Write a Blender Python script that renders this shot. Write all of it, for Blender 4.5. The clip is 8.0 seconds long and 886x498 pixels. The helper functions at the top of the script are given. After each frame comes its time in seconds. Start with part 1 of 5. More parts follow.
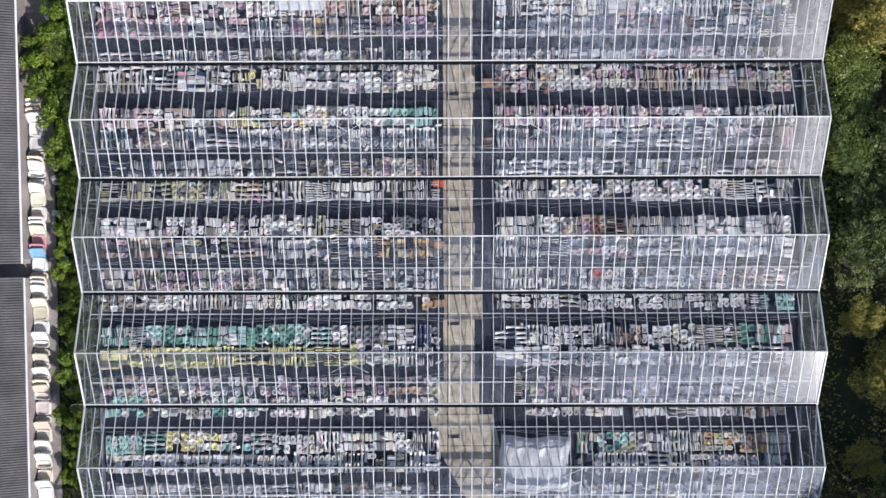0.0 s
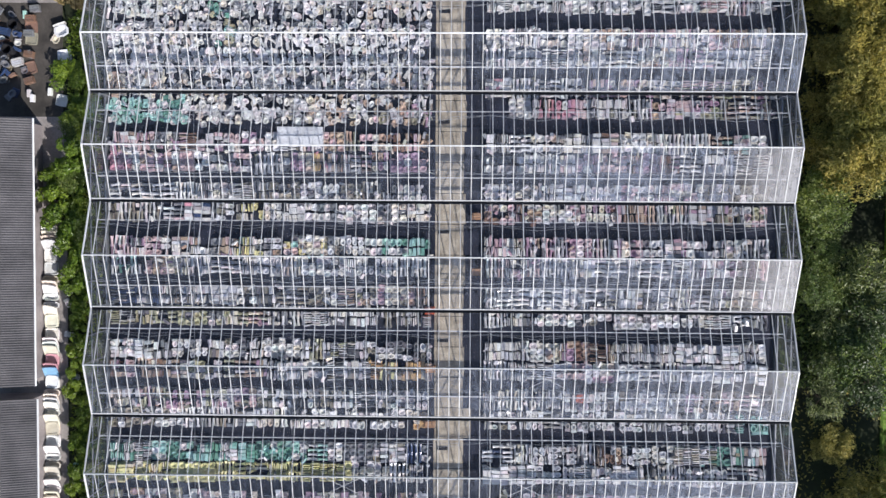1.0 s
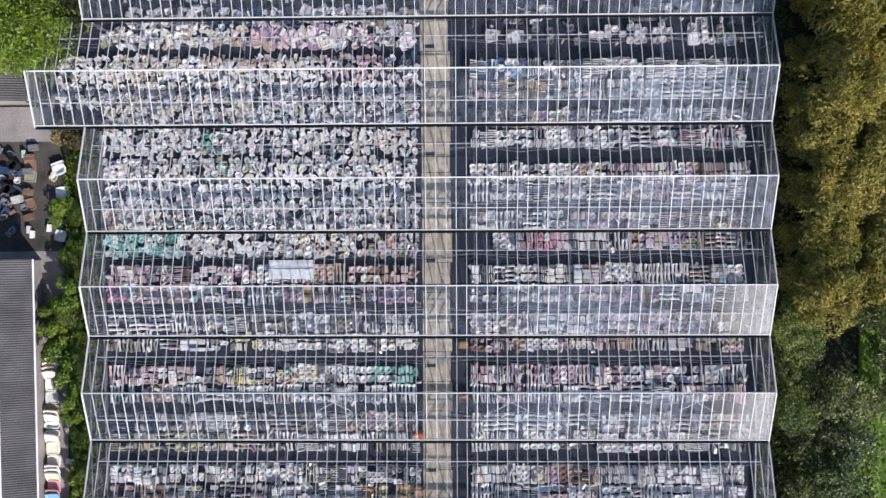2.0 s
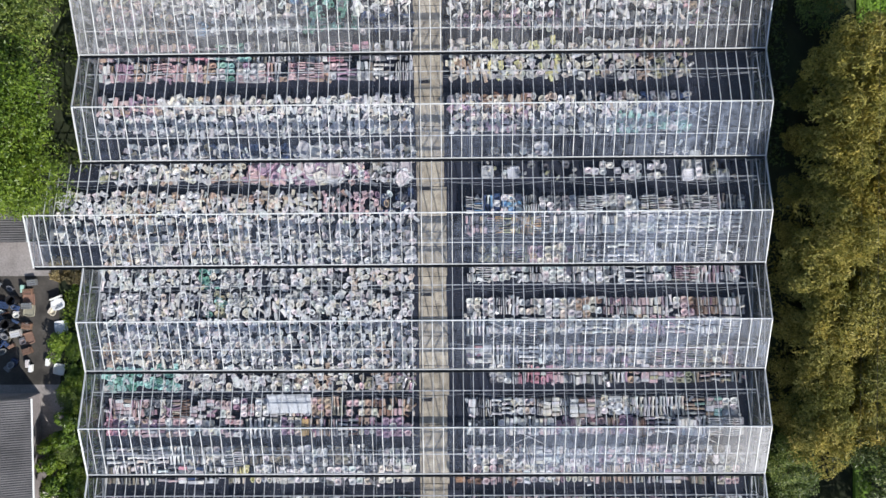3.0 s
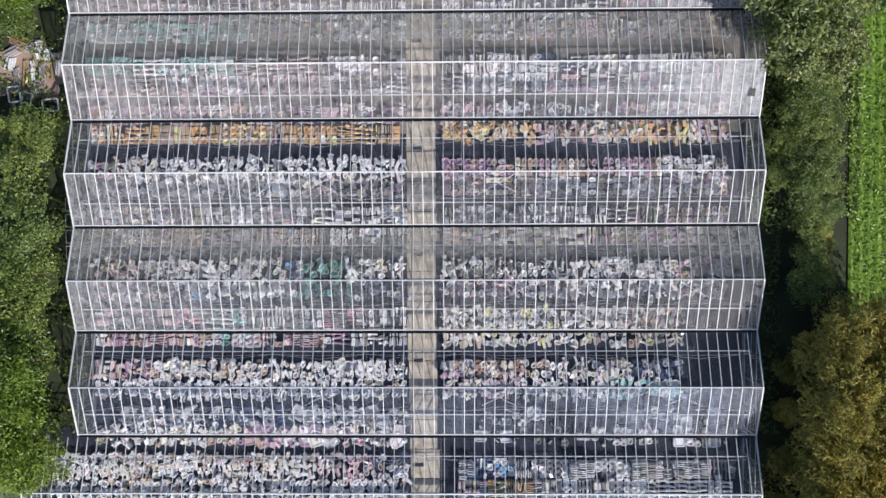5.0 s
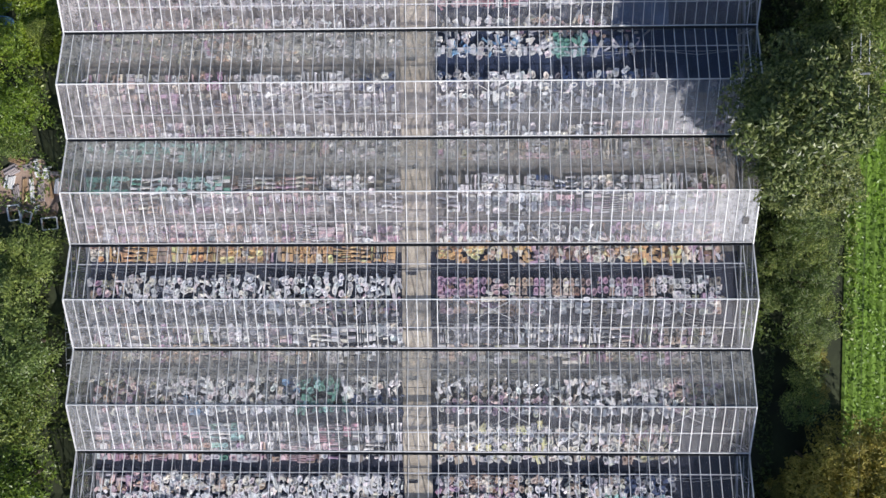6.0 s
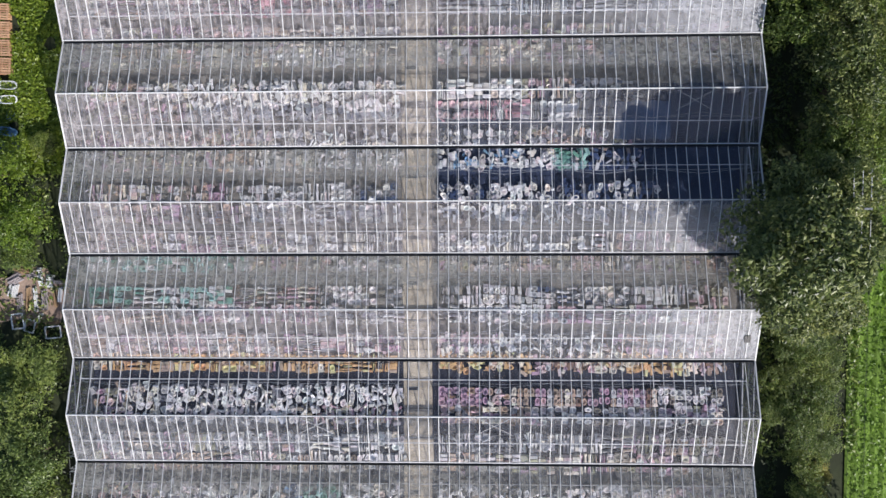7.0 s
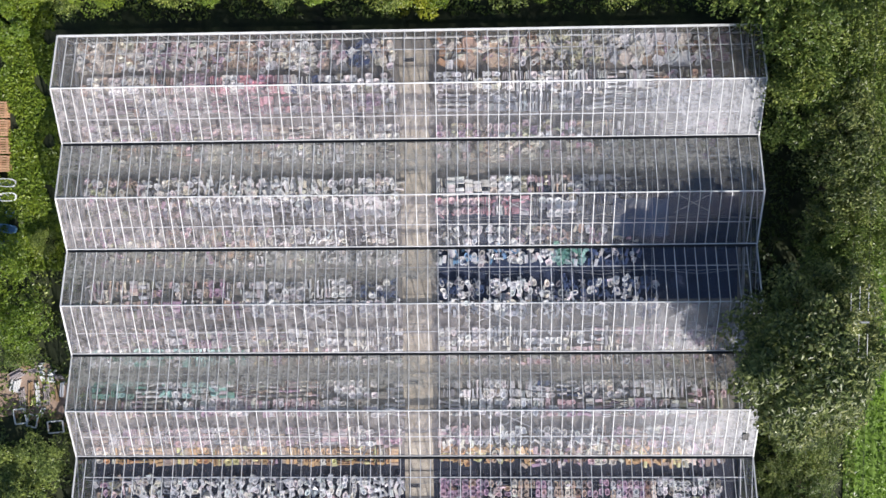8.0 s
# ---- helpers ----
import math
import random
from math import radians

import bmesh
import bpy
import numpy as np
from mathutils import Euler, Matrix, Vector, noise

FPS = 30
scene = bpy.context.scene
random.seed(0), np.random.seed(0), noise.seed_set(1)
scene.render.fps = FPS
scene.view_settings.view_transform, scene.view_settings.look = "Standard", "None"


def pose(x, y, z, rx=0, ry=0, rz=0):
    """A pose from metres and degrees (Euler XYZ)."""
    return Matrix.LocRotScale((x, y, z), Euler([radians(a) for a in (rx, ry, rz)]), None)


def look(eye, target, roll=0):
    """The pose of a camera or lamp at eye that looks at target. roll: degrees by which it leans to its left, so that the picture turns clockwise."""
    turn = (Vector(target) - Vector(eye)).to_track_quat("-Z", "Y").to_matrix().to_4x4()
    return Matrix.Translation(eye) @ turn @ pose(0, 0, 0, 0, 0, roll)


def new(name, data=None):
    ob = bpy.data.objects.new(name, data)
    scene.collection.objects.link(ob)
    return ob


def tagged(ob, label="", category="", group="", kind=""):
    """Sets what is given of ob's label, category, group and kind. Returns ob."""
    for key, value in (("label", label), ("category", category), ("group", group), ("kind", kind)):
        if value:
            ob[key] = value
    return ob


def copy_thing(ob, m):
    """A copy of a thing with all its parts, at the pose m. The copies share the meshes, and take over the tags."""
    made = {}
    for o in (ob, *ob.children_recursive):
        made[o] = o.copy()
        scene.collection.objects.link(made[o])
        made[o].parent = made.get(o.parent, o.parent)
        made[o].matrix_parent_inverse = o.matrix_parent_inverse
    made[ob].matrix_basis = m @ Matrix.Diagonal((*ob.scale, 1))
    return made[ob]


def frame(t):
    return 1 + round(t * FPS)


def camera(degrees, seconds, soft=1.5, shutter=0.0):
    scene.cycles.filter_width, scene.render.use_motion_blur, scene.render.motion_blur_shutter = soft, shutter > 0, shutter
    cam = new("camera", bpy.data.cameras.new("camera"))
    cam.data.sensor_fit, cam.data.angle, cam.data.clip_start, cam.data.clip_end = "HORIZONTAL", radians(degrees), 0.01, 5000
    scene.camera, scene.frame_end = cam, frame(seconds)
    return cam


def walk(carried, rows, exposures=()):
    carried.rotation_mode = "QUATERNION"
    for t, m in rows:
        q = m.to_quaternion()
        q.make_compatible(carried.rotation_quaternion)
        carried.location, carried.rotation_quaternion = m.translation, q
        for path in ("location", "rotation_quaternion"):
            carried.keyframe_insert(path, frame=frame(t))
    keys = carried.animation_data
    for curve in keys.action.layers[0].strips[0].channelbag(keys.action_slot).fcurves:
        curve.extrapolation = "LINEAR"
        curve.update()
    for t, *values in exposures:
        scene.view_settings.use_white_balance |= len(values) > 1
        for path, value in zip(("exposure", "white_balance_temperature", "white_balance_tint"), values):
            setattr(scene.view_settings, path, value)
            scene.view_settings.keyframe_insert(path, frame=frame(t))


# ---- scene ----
cam = camera(58.12, 8.0)
PATH = [
    (0.0, pose(0.051, 10.693, 47.037, -2.375, 0.353, -0.207)),
    (0.5, pose(0.459, 14.344, 47.858, -2.002, 0.549, -0.013)),
    (1.0, pose(1.099, 18.024, 49.248, -1.912, 0.966, 0.377)),
    (2.5, pose(2.147, 30.286, 50.642, -2.032, 1.039, -0.496)),
    (3.0, pose(2.064, 34.365, 50.648, -1.619, 0.796, -0.430)),
    (3.5, pose(2.238, 39.227, 50.598, -2.185, 0.814, -0.434)),
    (4.0, pose(2.536, 43.353, 50.699, -2.187, 1.038, -0.405)),
    (4.5, pose(2.496, 47.411, 50.566, -1.890, 0.817, -0.288)),
    (6.0, pose(3.640, 59.995, 50.459, -3.186, 1.626, -0.236)),
    (6.5, pose(3.732, 64.000, 50.218, -3.541, 1.718, -0.273)),
    (7.0, pose(3.924, 67.215, 50.082, -3.481, 2.043, -0.245)),
    (7.5, pose(3.805, 70.746, 50.085, -3.832, 1.842, -0.488)),
    (8.0, pose(3.646, 73.858, 49.910, -4.272, 1.647, -0.626)),
]
walk(cam, PATH, exposures=((0.0, 0.27, 6260, 12.6), (1.0, 0.27, 6260, 12.8), (2.6, 0.32, 6250, 14.0), (2.9, 0.33, 6290, 9.0), (3.6, 0.36, 6290, 10.0), (4.1, 0.39, 6250, 11.0), (4.5, 0.36, 6250, 12.4), (6.0, 0.35, 6270, 13.2), (7.0, 0.30, 6290, 13.8), (8.0, 0.49, 6420, 13)))
scene.cycles.transparent_max_bounces = 24

# ---- light: clear sky, one low sun from the south-east ----
SUN_ELEV, SUN_DIR = 34.0, Vector((2.2, -3.0, 0)).normalized()
world = bpy.data.worlds.new("sky")
scene.world = world
world.use_nodes = True
wn = world.node_tree.nodes
sky = wn.new("ShaderNodeTexSky")
sky.sky_type, sky.sun_disc = "NISHITA", False
sky.sun_elevation = radians(SUN_ELEV)
sky.sun_rotation = math.atan2(SUN_DIR.x, SUN_DIR.y)
wn["Background"].inputs["Strength"].default_value = 0.095
world.node_tree.links.new(sky.outputs[0], wn["Background"].inputs["Color"])
sun = new("sun", bpy.data.lights.new("sun", "SUN"))
sun.data.energy, sun.data.angle, sun.data.color = 5.0, radians(0.53), (1.0, 0.95, 0.88)
to_sun = SUN_DIR * math.cos(radians(SUN_ELEV)) + Vector((0, 0, math.sin(radians(SUN_ELEV))))
sun.matrix_world = look(to_sun * 100, (0, 0, 0))


# ---- materials ----
def nodes_of(name):
    m = bpy.data.materials.new(name)
    m.use_nodes = True
    t = m.node_tree
    b = t.nodes["Principled BSDF"]
    return m, t.nodes, t.links, b


def noise_node(n, l, scale, detail=4.0, coord="Object", stretch=None):
    tc = n.new("ShaderNodeTexCoord")
    tex = n.new("ShaderNodeTexNoise")
    tex.inputs["Scale"].default_value, tex.inputs["Detail"].default_value = scale, detail
    if stretch:
        mp = n.new("ShaderNodeMapping")
        mp.inputs["Scale"].default_value = stretch
        l.new(tc.outputs[coord], mp.inputs["Vector"])
        l.new(mp.outputs[0], tex.inputs["Vector"])
    else:
        l.new(tc.outputs[coord], tex.inputs["Vector"])
    return tex


def ramp_node(n, l, src, stops):
    r = n.new("ShaderNodeValToRGB")
    e = r.color_ramp.elements
    while len(e) < len(stops):
        e.new(0.5)
    for k, (p, c) in zip(e, stops):
        k.position, k.color = p, (*c, 1)
    l.new(src, r.inputs[0])
    return r


def mix_rgb(n, l, a, b, fac, kind="MIX"):
    m = n.new("ShaderNodeMix")
    m.data_type, m.blend_type = "RGBA", kind
    for v, s in ((fac, m.inputs[0]), (a, m.inputs[6]), (b, m.inputs[7])):
        if isinstance(v, (int, float)):
            s.default_value = v
        elif isinstance(v, tuple):
            s.default_value = (*v, 1)
        else:
            l.new(v, s)
    return m.outputs[2]


def bumped(n, l, b, src, strength, dist=0.02):
    u = n.new("ShaderNodeBump")
    u.inputs["Strength"].default_value, u.inputs["Distance"].default_value = strength, dist
    l.new(src, u.inputs["Height"])
    l.new(u.outputs[0], b.inputs["Normal"])


def surface(name, dark, light, scale=1.0, fine=14.0, rough=0.8, bump=0.3, metal=0.0, stretch=None, spread=0.25):
    """Two scales of noise between two colours, a random shift for each piece, fine relief."""
    m, n, l, b = nodes_of(name)
    big = noise_node(n, l, scale, 5.0, stretch=stretch)
    small = noise_node(n, l, fine, 3.0)
    c1 = ramp_node(n, l, big.outputs[0], [(0.3, dark), (0.7, light)])
    c2 = ramp_node(n, l, small.outputs[0], [(0.3, (0.78,) * 3), (0.7, (1.12,) * 3)])
    col = mix_rgb(n, l, c1.outputs[0], c2.outputs[0], 0.8, "MULTIPLY")
    info = n.new("ShaderNodeObjectInfo")
    c3 = ramp_node(n, l, info.outputs["Random"], [(0.0, (1 - spread,) * 3), (1.0, (1 + spread * 0.4,) * 3)])
    col = mix_rgb(n, l, col, c3.outputs[0], 1.0, "MULTIPLY")
    l.new(col, b.inputs["Base Color"])
    b.inputs["Roughness"].default_value, b.inputs["Metallic"].default_value = rough, metal
    if bump:
        bumped(n, l, b, small.outputs[0], bump)
    return m


def ceramic(name, col, spread=0.3):
    """Glazed ware with dust on it; each piece a little different."""
    m, n, l, b = nodes_of(name)
    info, geo = n.new("ShaderNodeObjectInfo"), n.new("ShaderNodeNewGeometry")
    add = n.new("ShaderNodeMath")
    add.operation = "ADD"
    l.new(info.outputs["Random"], add.inputs[0])
    l.new(geo.outputs["Random Per Island"], add.inputs[1])
    frac = n.new("ShaderNodeMath")
    frac.operation = "FRACT"
    l.new(add.outputs[0], frac.inputs[0])
    var = ramp_node(n, l, frac.outputs[0], [(0.0, (1 - spread,) * 3), (0.55, (1.0,) * 3), (1.0, (1.08, 1.08, 1.1))])
    spin, frac2 = n.new("ShaderNodeMath"), n.new("ShaderNodeMath")
    spin.operation, frac2.operation = "MULTIPLY", "FRACT"
    spin.inputs[1].default_value = 7.31
    l.new(add.outputs[0], spin.inputs[0])
    l.new(spin.outputs[0], frac2.inputs[0])
    tint = ramp_node(n, l, frac2.outputs[0], [(0.0, (1.0, 0.88, 0.89)), (0.22, (1.0, 0.97, 0.98)), (0.45, (0.93, 0.96, 1.0)), (0.62, (0.97, 1.0, 0.99)), (0.82, (1.0, 0.96, 0.87)), (1.0, (0.90, 1.0, 0.97))])
    dust = noise_node(n, l, 3.0, 4.0)
    dr = ramp_node(n, l, dust.outputs[0], [(0.35, (0.82, 0.78, 0.72)), (0.62, (1, 1, 1))])
    c = mix_rgb(n, l, col, var.outputs[0], 1.0, "MULTIPLY")
    c = mix_rgb(n, l, c, tint.outputs[0], 1.0, "MULTIPLY")
    c = mix_rgb(n, l, c, dr.outputs[0], 0.6, "MULTIPLY")
    l.new(c, b.inputs["Base Color"])
    rr = ramp_node(n, l, dust.outputs[0], [(0.3, (0.6,) * 3), (0.7, (0.22,) * 3)])
    l.new(rr.outputs[0], b.inputs["Roughness"])
    return m


def glass(name, dirt_lo, dirt_hi, tone, east=None, low=False, patchy=0.75, west=False):
    """Horticultural glass: clear, with dust and algae lying on it; east adds whitewash and painted glare."""
    m, n, l, b = nodes_of(name)
    n.remove(b)
    out = n["Material Output"]
    clear = n.new("ShaderNodeBsdfTransparent")
    clear.inputs[0].default_value = (0.975, 0.975, 0.985, 1)
    dust = n.new("ShaderNodeBsdfDiffuse")
    glow = n.new("ShaderNodeBsdfTranslucent")
    both = n.new("ShaderNodeMixShader")
    both.inputs[0].default_value = 0.4
    gloss = n.new("ShaderNodeBsdfGlossy")
    gloss.inputs["Roughness"].default_value = 0.12
    big = noise_node(n, l, 0.16, 4.0, coord="Object")
    tc = n.new("ShaderNodeTexCoord")
    info, geo = n.new("ShaderNodeObjectInfo"), n.new("ShaderNodeNewGeometry")
    # streaks run down the slope; the world place keeps them from repeating
    mp = n.new("ShaderNodeMapping")
    mp.inputs["Scale"].default_value = (6.5, 0.8, 0.8)
    l.new(geo.outputs["Position"], mp.inputs["Vector"])
    streak = n.new("ShaderNodeTexNoise")
    streak.inputs["Scale"].default_value, streak.inputs["Detail"].default_value = 1.0, 5.0
    l.new(mp.outputs[0], streak.inputs["Vector"])
    l.new(geo.outputs["Position"], big.inputs["Vector"])
    a = n.new("ShaderNodeMath")
    a.operation = "MULTIPLY_ADD"
    l.new(streak.outputs[0], a.inputs[0])
    a.inputs[1].default_value = 0.85
    l.new(big.outputs[0], a.inputs[2])
    a2 = n.new("ShaderNodeMath")
    a2.operation = "MULTIPLY_ADD"
    l.new(info.outputs["Random"], a2.inputs[0])
    a2.inputs[1].default_value = 0.13
    l.new(a.outputs[0], a2.inputs[2])
    mr = n.new("ShaderNodeMapRange")
    mr.inputs["From Min"].default_value, mr.inputs["From Max"].default_value = 0.72, 1.26
    mr.inputs["To Min"].default_value, mr.inputs["To Max"].default_value = dirt_lo, dirt_hi
    l.new(a2.outputs[0], mr.inputs["Value"])
    blot = n.new("ShaderNodeTexNoise")
    blot.inputs["Scale"].default_value, blot.inputs["Detail"].default_value, blot.inputs["Roughness"].default_value = 3.0, 7.0, 0.75
    l.new(geo.outputs["Position"], blot.inputs["Vector"])
    spots, mottle = n.new("ShaderNodeMapRange"), n.new("ShaderNodeMath")
    spots.inputs["From Min"].default_value, spots.inputs["From Max"].default_value = 0.38, 0.64
    spots.inputs["To Min"].default_value, spots.inputs["To Max"].default_value = 1 - patchy, 1 + patchy
    l.new(blot.outputs[0], spots.inputs["Value"])
    mottle.operation = "MULTIPLY"
    l.new(mr.outputs[0], mottle.inputs[0])
    l.new(spots.outputs[0], mottle.inputs[1])
    amount = mottle.outputs[0]
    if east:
        # whitewash, and on some panes painted sky glare, that thickens towards the east end
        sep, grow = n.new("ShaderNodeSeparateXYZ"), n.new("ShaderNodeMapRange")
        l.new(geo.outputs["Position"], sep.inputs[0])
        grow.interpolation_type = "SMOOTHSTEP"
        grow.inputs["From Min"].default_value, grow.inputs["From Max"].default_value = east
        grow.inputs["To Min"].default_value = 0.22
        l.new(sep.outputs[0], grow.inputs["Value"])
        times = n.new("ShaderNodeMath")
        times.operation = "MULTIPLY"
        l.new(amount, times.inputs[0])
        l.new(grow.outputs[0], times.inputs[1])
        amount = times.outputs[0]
    if west:
        # old dust lies thicker towards the west end
        sep_w, more, by = n.new("ShaderNodeSeparateXYZ"), n.new("ShaderNodeMapRange"), n.new("ShaderNodeMath")
        l.new(geo.outputs["Position"], sep_w.inputs[0])
        more.inputs["From Min"].default_value, more.inputs["From Max"].default_value = -19.0, -2.0
        more.inputs["To Min"].default_value, more.inputs["To Max"].default_value = west, 1.0
        l.new(sep_w.outputs[0], more.inputs["Value"])
        by.operation = "MULTIPLY"
        l.new(amount, by.inputs[0])
        l.new(more.outputs[0], by.inputs[1])
        amount = by.outputs[0]
    if low:
        # growth keeps to the lower panes of the slope
        at, lower, cut = n.new("ShaderNodeSeparateXYZ"), n.new("ShaderNodeMapRange"), n.new("ShaderNodeMath")
        l.new(tc.outputs["Object"], at.inputs[0])
        lower.inputs["From Min"].default_value, lower.inputs["From Max"].default_value = 1.75, 2.1
        lower.inputs["To Min"].default_value, lower.inputs["To Max"].default_value = 1.0, 0.35
        l.new(at.outputs[1], lower.inputs["Value"])
        cut.operation = "MULTIPLY"
        l.new(amount, cut.inputs[0])
        l.new(lower.outputs[0], cut.inputs[1])
        amount = cut.outputs[0]
    for s in (dust, glow):
        s.inputs[0].default_value = (*tone, 1)
    l.new(dust.outputs[0], both.inputs[1])
    l.new(glow.outputs[0], both.inputs[2])
    m1 = n.new("ShaderNodeMixShader")
    l.new(amount, m1.inputs[0])
    l.new(clear.outputs[0], m1.inputs[1])
    l.new(both.outputs[0], m1.inputs[2])
    fr = n.new("ShaderNodeLayerWeight")
    fr.inputs["Blend"].default_value = 0.5
    steep = n.new("ShaderNodeMath")
    steep.operation = "POWER"
    steep.inputs[1].default_value = 4.0
    l.new(fr.outputs["Facing"], steep.inputs[0])
    sheen = n.new("ShaderNodeMapRange")
    sheen.inputs["To Min"].default_value, sheen.inputs["To Max"].default_value = 0.024, 0.6
    l.new(steep.outputs[0], sheen.inputs["Value"])
    m2 = n.new("ShaderNodeMixShader")
    l.new(sheen.outputs[0], m2.inputs[0])
    l.new(m1.outputs[0], m2.inputs[1])
    l.new(gloss.outputs[0], m2.inputs[2])
    l.new(m2.outputs[0], out.inputs[0])
    return m


def leaf(name, dark, mid, light, rough=0.42):
    m, n, l, b = nodes_of(name)
    geo, info = n.new("ShaderNodeNewGeometry"), n.new("ShaderNodeObjectInfo")
    r = ramp_node(n, l, geo.outputs["Random Per Island"], [(0.0, dark), (0.55, mid), (1.0, light)])
    tr = ramp_node(n, l, info.outputs["Random"], [(0.0, (0.75, 0.8, 0.7)), (0.5, (1, 1, 1)), (1.0, (1.2, 1.12, 1.0))])
    c = mix_rgb(n, l, r.outputs[0], tr.outputs[0], 1.0, "MULTIPLY")
    patch = n.new("ShaderNodeTexNoise")
    patch.inputs["Scale"].default_value = 0.7
    l.new(geo.outputs["Position"], patch.inputs["Vector"])
    pr = ramp_node(n, l, patch.outputs[0], [(0.35, (0.75, 0.82, 0.8)), (0.65, (1.15, 1.1, 0.95))])
    c = mix_rgb(n, l, c, pr.outputs[0], 0.8, "MULTIPLY")
    l.new(c, b.inputs["Base Color"])
    b.inputs["Roughness"].default_value = rough
    tl = n.new("ShaderNodeBsdfTranslucent")
    l.new(c, tl.inputs[0])
    mx = n.new("ShaderNodeMixShader")
    mx.inputs[0].default_value = 0.3
    l.new(b.outputs[0], mx.inputs[1])
    l.new(tl.outputs[0], mx.inputs[2])
    l.new(mx.outputs[0], n["Material Output"].inputs[0])
    return m


WHITE_BAR = surface("white_painted_bar", (0.62, 0.63, 0.63), (0.82, 0.83, 0.83), 0.8, 30, 0.45, 0.1)
GUTTER = surface("dark_gutter", (0.015, 0.017, 0.02), (0.05, 0.05, 0.055), 1.5, 20, 0.6, 0.2)
STEEL = surface("galvanised_steel", (0.35, 0.37, 0.39), (0.55, 0.57, 0.58), 2.0, 25, 0.45, 0.1, 0.6)
GLASS = {
    "clear": glass("clear_glass", 0.002, 0.024, (0.58, 0.62, 0.72)),
    "dusty": glass("dusty_glass", 0.012, 0.07, (0.62, 0.64, 0.7)),
    "hazy": glass("hazy_glass", 0.02, 0.11, (0.64, 0.645, 0.66), west=2.9),
    # dust with a bluish sky glare painted in, stronger to the east
    "sunny": glass("sky_glare_dusty_glass", 0.01, 0.23, (0.56, 0.64, 0.80), (-4.0, 20.0), patchy=0.85),
    "veiled": glass("veiled_glass", 0.03, 0.165, (0.72, 0.68, 0.68), west=2.0),
    "algae": glass("algae_glass", 0.16, 0.5, (0.54, 0.53, 0.48), low=True, west=1.35),
    "film": glass("dust_filmed_glass", 0.04, 0.17, (0.55, 0.51, 0.46), west=1.5),
    "end": glass("end_wall_glass", 0.03, 0.16, (0.30, 0.32, 0.30)),
    # dark, nearly opaque film added to hold back sun and deepen shadows
    "sun_block": glass("sun_blocking_glass", 0.5, 0.85, (0.10, 0.11, 0.08)),
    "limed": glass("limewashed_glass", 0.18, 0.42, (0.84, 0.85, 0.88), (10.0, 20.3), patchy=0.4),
    # white reflection on the last panes, painted as an opaque film
    "glare_end": glass("glare_whitened_end_glass", 0.18, 0.42, (0.86, 0.86, 0.88), (17.6, 20.2), patchy=0.25),
}
FABRIC = surface("black_ground_fabric", (0.005, 0.007, 0.016), (0.014, 0.018, 0.036), 0.6, 9, 0.85, 0.3)
DUSTY_FLOOR = surface("dusty_concrete_floor", (0.13, 0.12, 0.105), (0.30, 0.275, 0.24), 0.5, 7, 0.9, 0.3)
CONCRETE = surface("sandy_concrete", (0.29, 0.25, 0.185), (0.60, 0.53, 0.41), 1.7, 9, 0.85, 0.4, spread=0.15)
# yard dirt, with the sheds' shade darkened into its colour
DIRT = surface("shaded_yard_dirt", (0.03, 0.027, 0.024), (0.09, 0.08, 0.07), 0.7, 7, 0.9, 0.5)
YARD = surface("yard_concrete", (0.20, 0.18, 0.17), (0.38, 0.35, 0.34), 0.5, 8, 0.85, 0.3)
EARTH = surface("grass_and_earth", (0.014, 0.018, 0.008), (0.036, 0.048, 0.016), 0.35, 5, 0.95, 0.8)
CROP_SOIL = surface("crop_rows", (0.075, 0.135, 0.011), (0.13, 0.225, 0.02), 0.4, 6, 0.85, 0.8, stretch=(1, 0.25, 1))
SHEET_ROOF = surface("grey_fibre_cement", (0.07, 0.068, 0.072), (0.13, 0.125, 0.13), 0.7, 10, 0.85, 0.2, spread=0.15)
SLATE = surface("blue_grey_roof", (0.05, 0.055, 0.08), (0.10, 0.11, 0.15), 0.7, 10, 0.6, 0.2)
RENDERED = surface("pale_render", (0.26, 0.23, 0.23), (0.40, 0.36, 0.36), 0.8, 12, 0.85, 0.3)
WOOD = surface("weathered_timber", (0.20, 0.13, 0.07), (0.38, 0.26, 0.15), 2.0, 20, 0.8, 0.4)
PALLET_WOOD = surface("orange_timber", (0.38, 0.20, 0.10), (0.54, 0.34, 0.20), 2.0, 20, 0.75, 0.3)
BARK = surface("bark", (0.05, 0.035, 0.022), (0.13, 0.10, 0.07), 3.0, 18, 0.95, 0.8)
BLACK = surface("black_plastic", (0.01, 0.01, 0.012), (0.03, 0.03, 0.034), 2.0, 20, 0.5, 0.1)
SHEETING = surface("white_plastic_sheet", (0.66, 0.68, 0.70), (0.85, 0.87, 0.88), 0.8, 6, 0.35, 0.5)
# navy that deepens the tall trees' shadow on the floor
NAVY_SHADE = surface("navy_floor_shade", (0.006, 0.012, 0.035), (0.02, 0.035, 0.08), 0.6, 8, 0.8, 0.3)
TARP = surface("blue_tarpaulin", (0.02, 0.05, 0.12), (0.05, 0.11, 0.22), 0.9, 6, 0.45, 0.6)
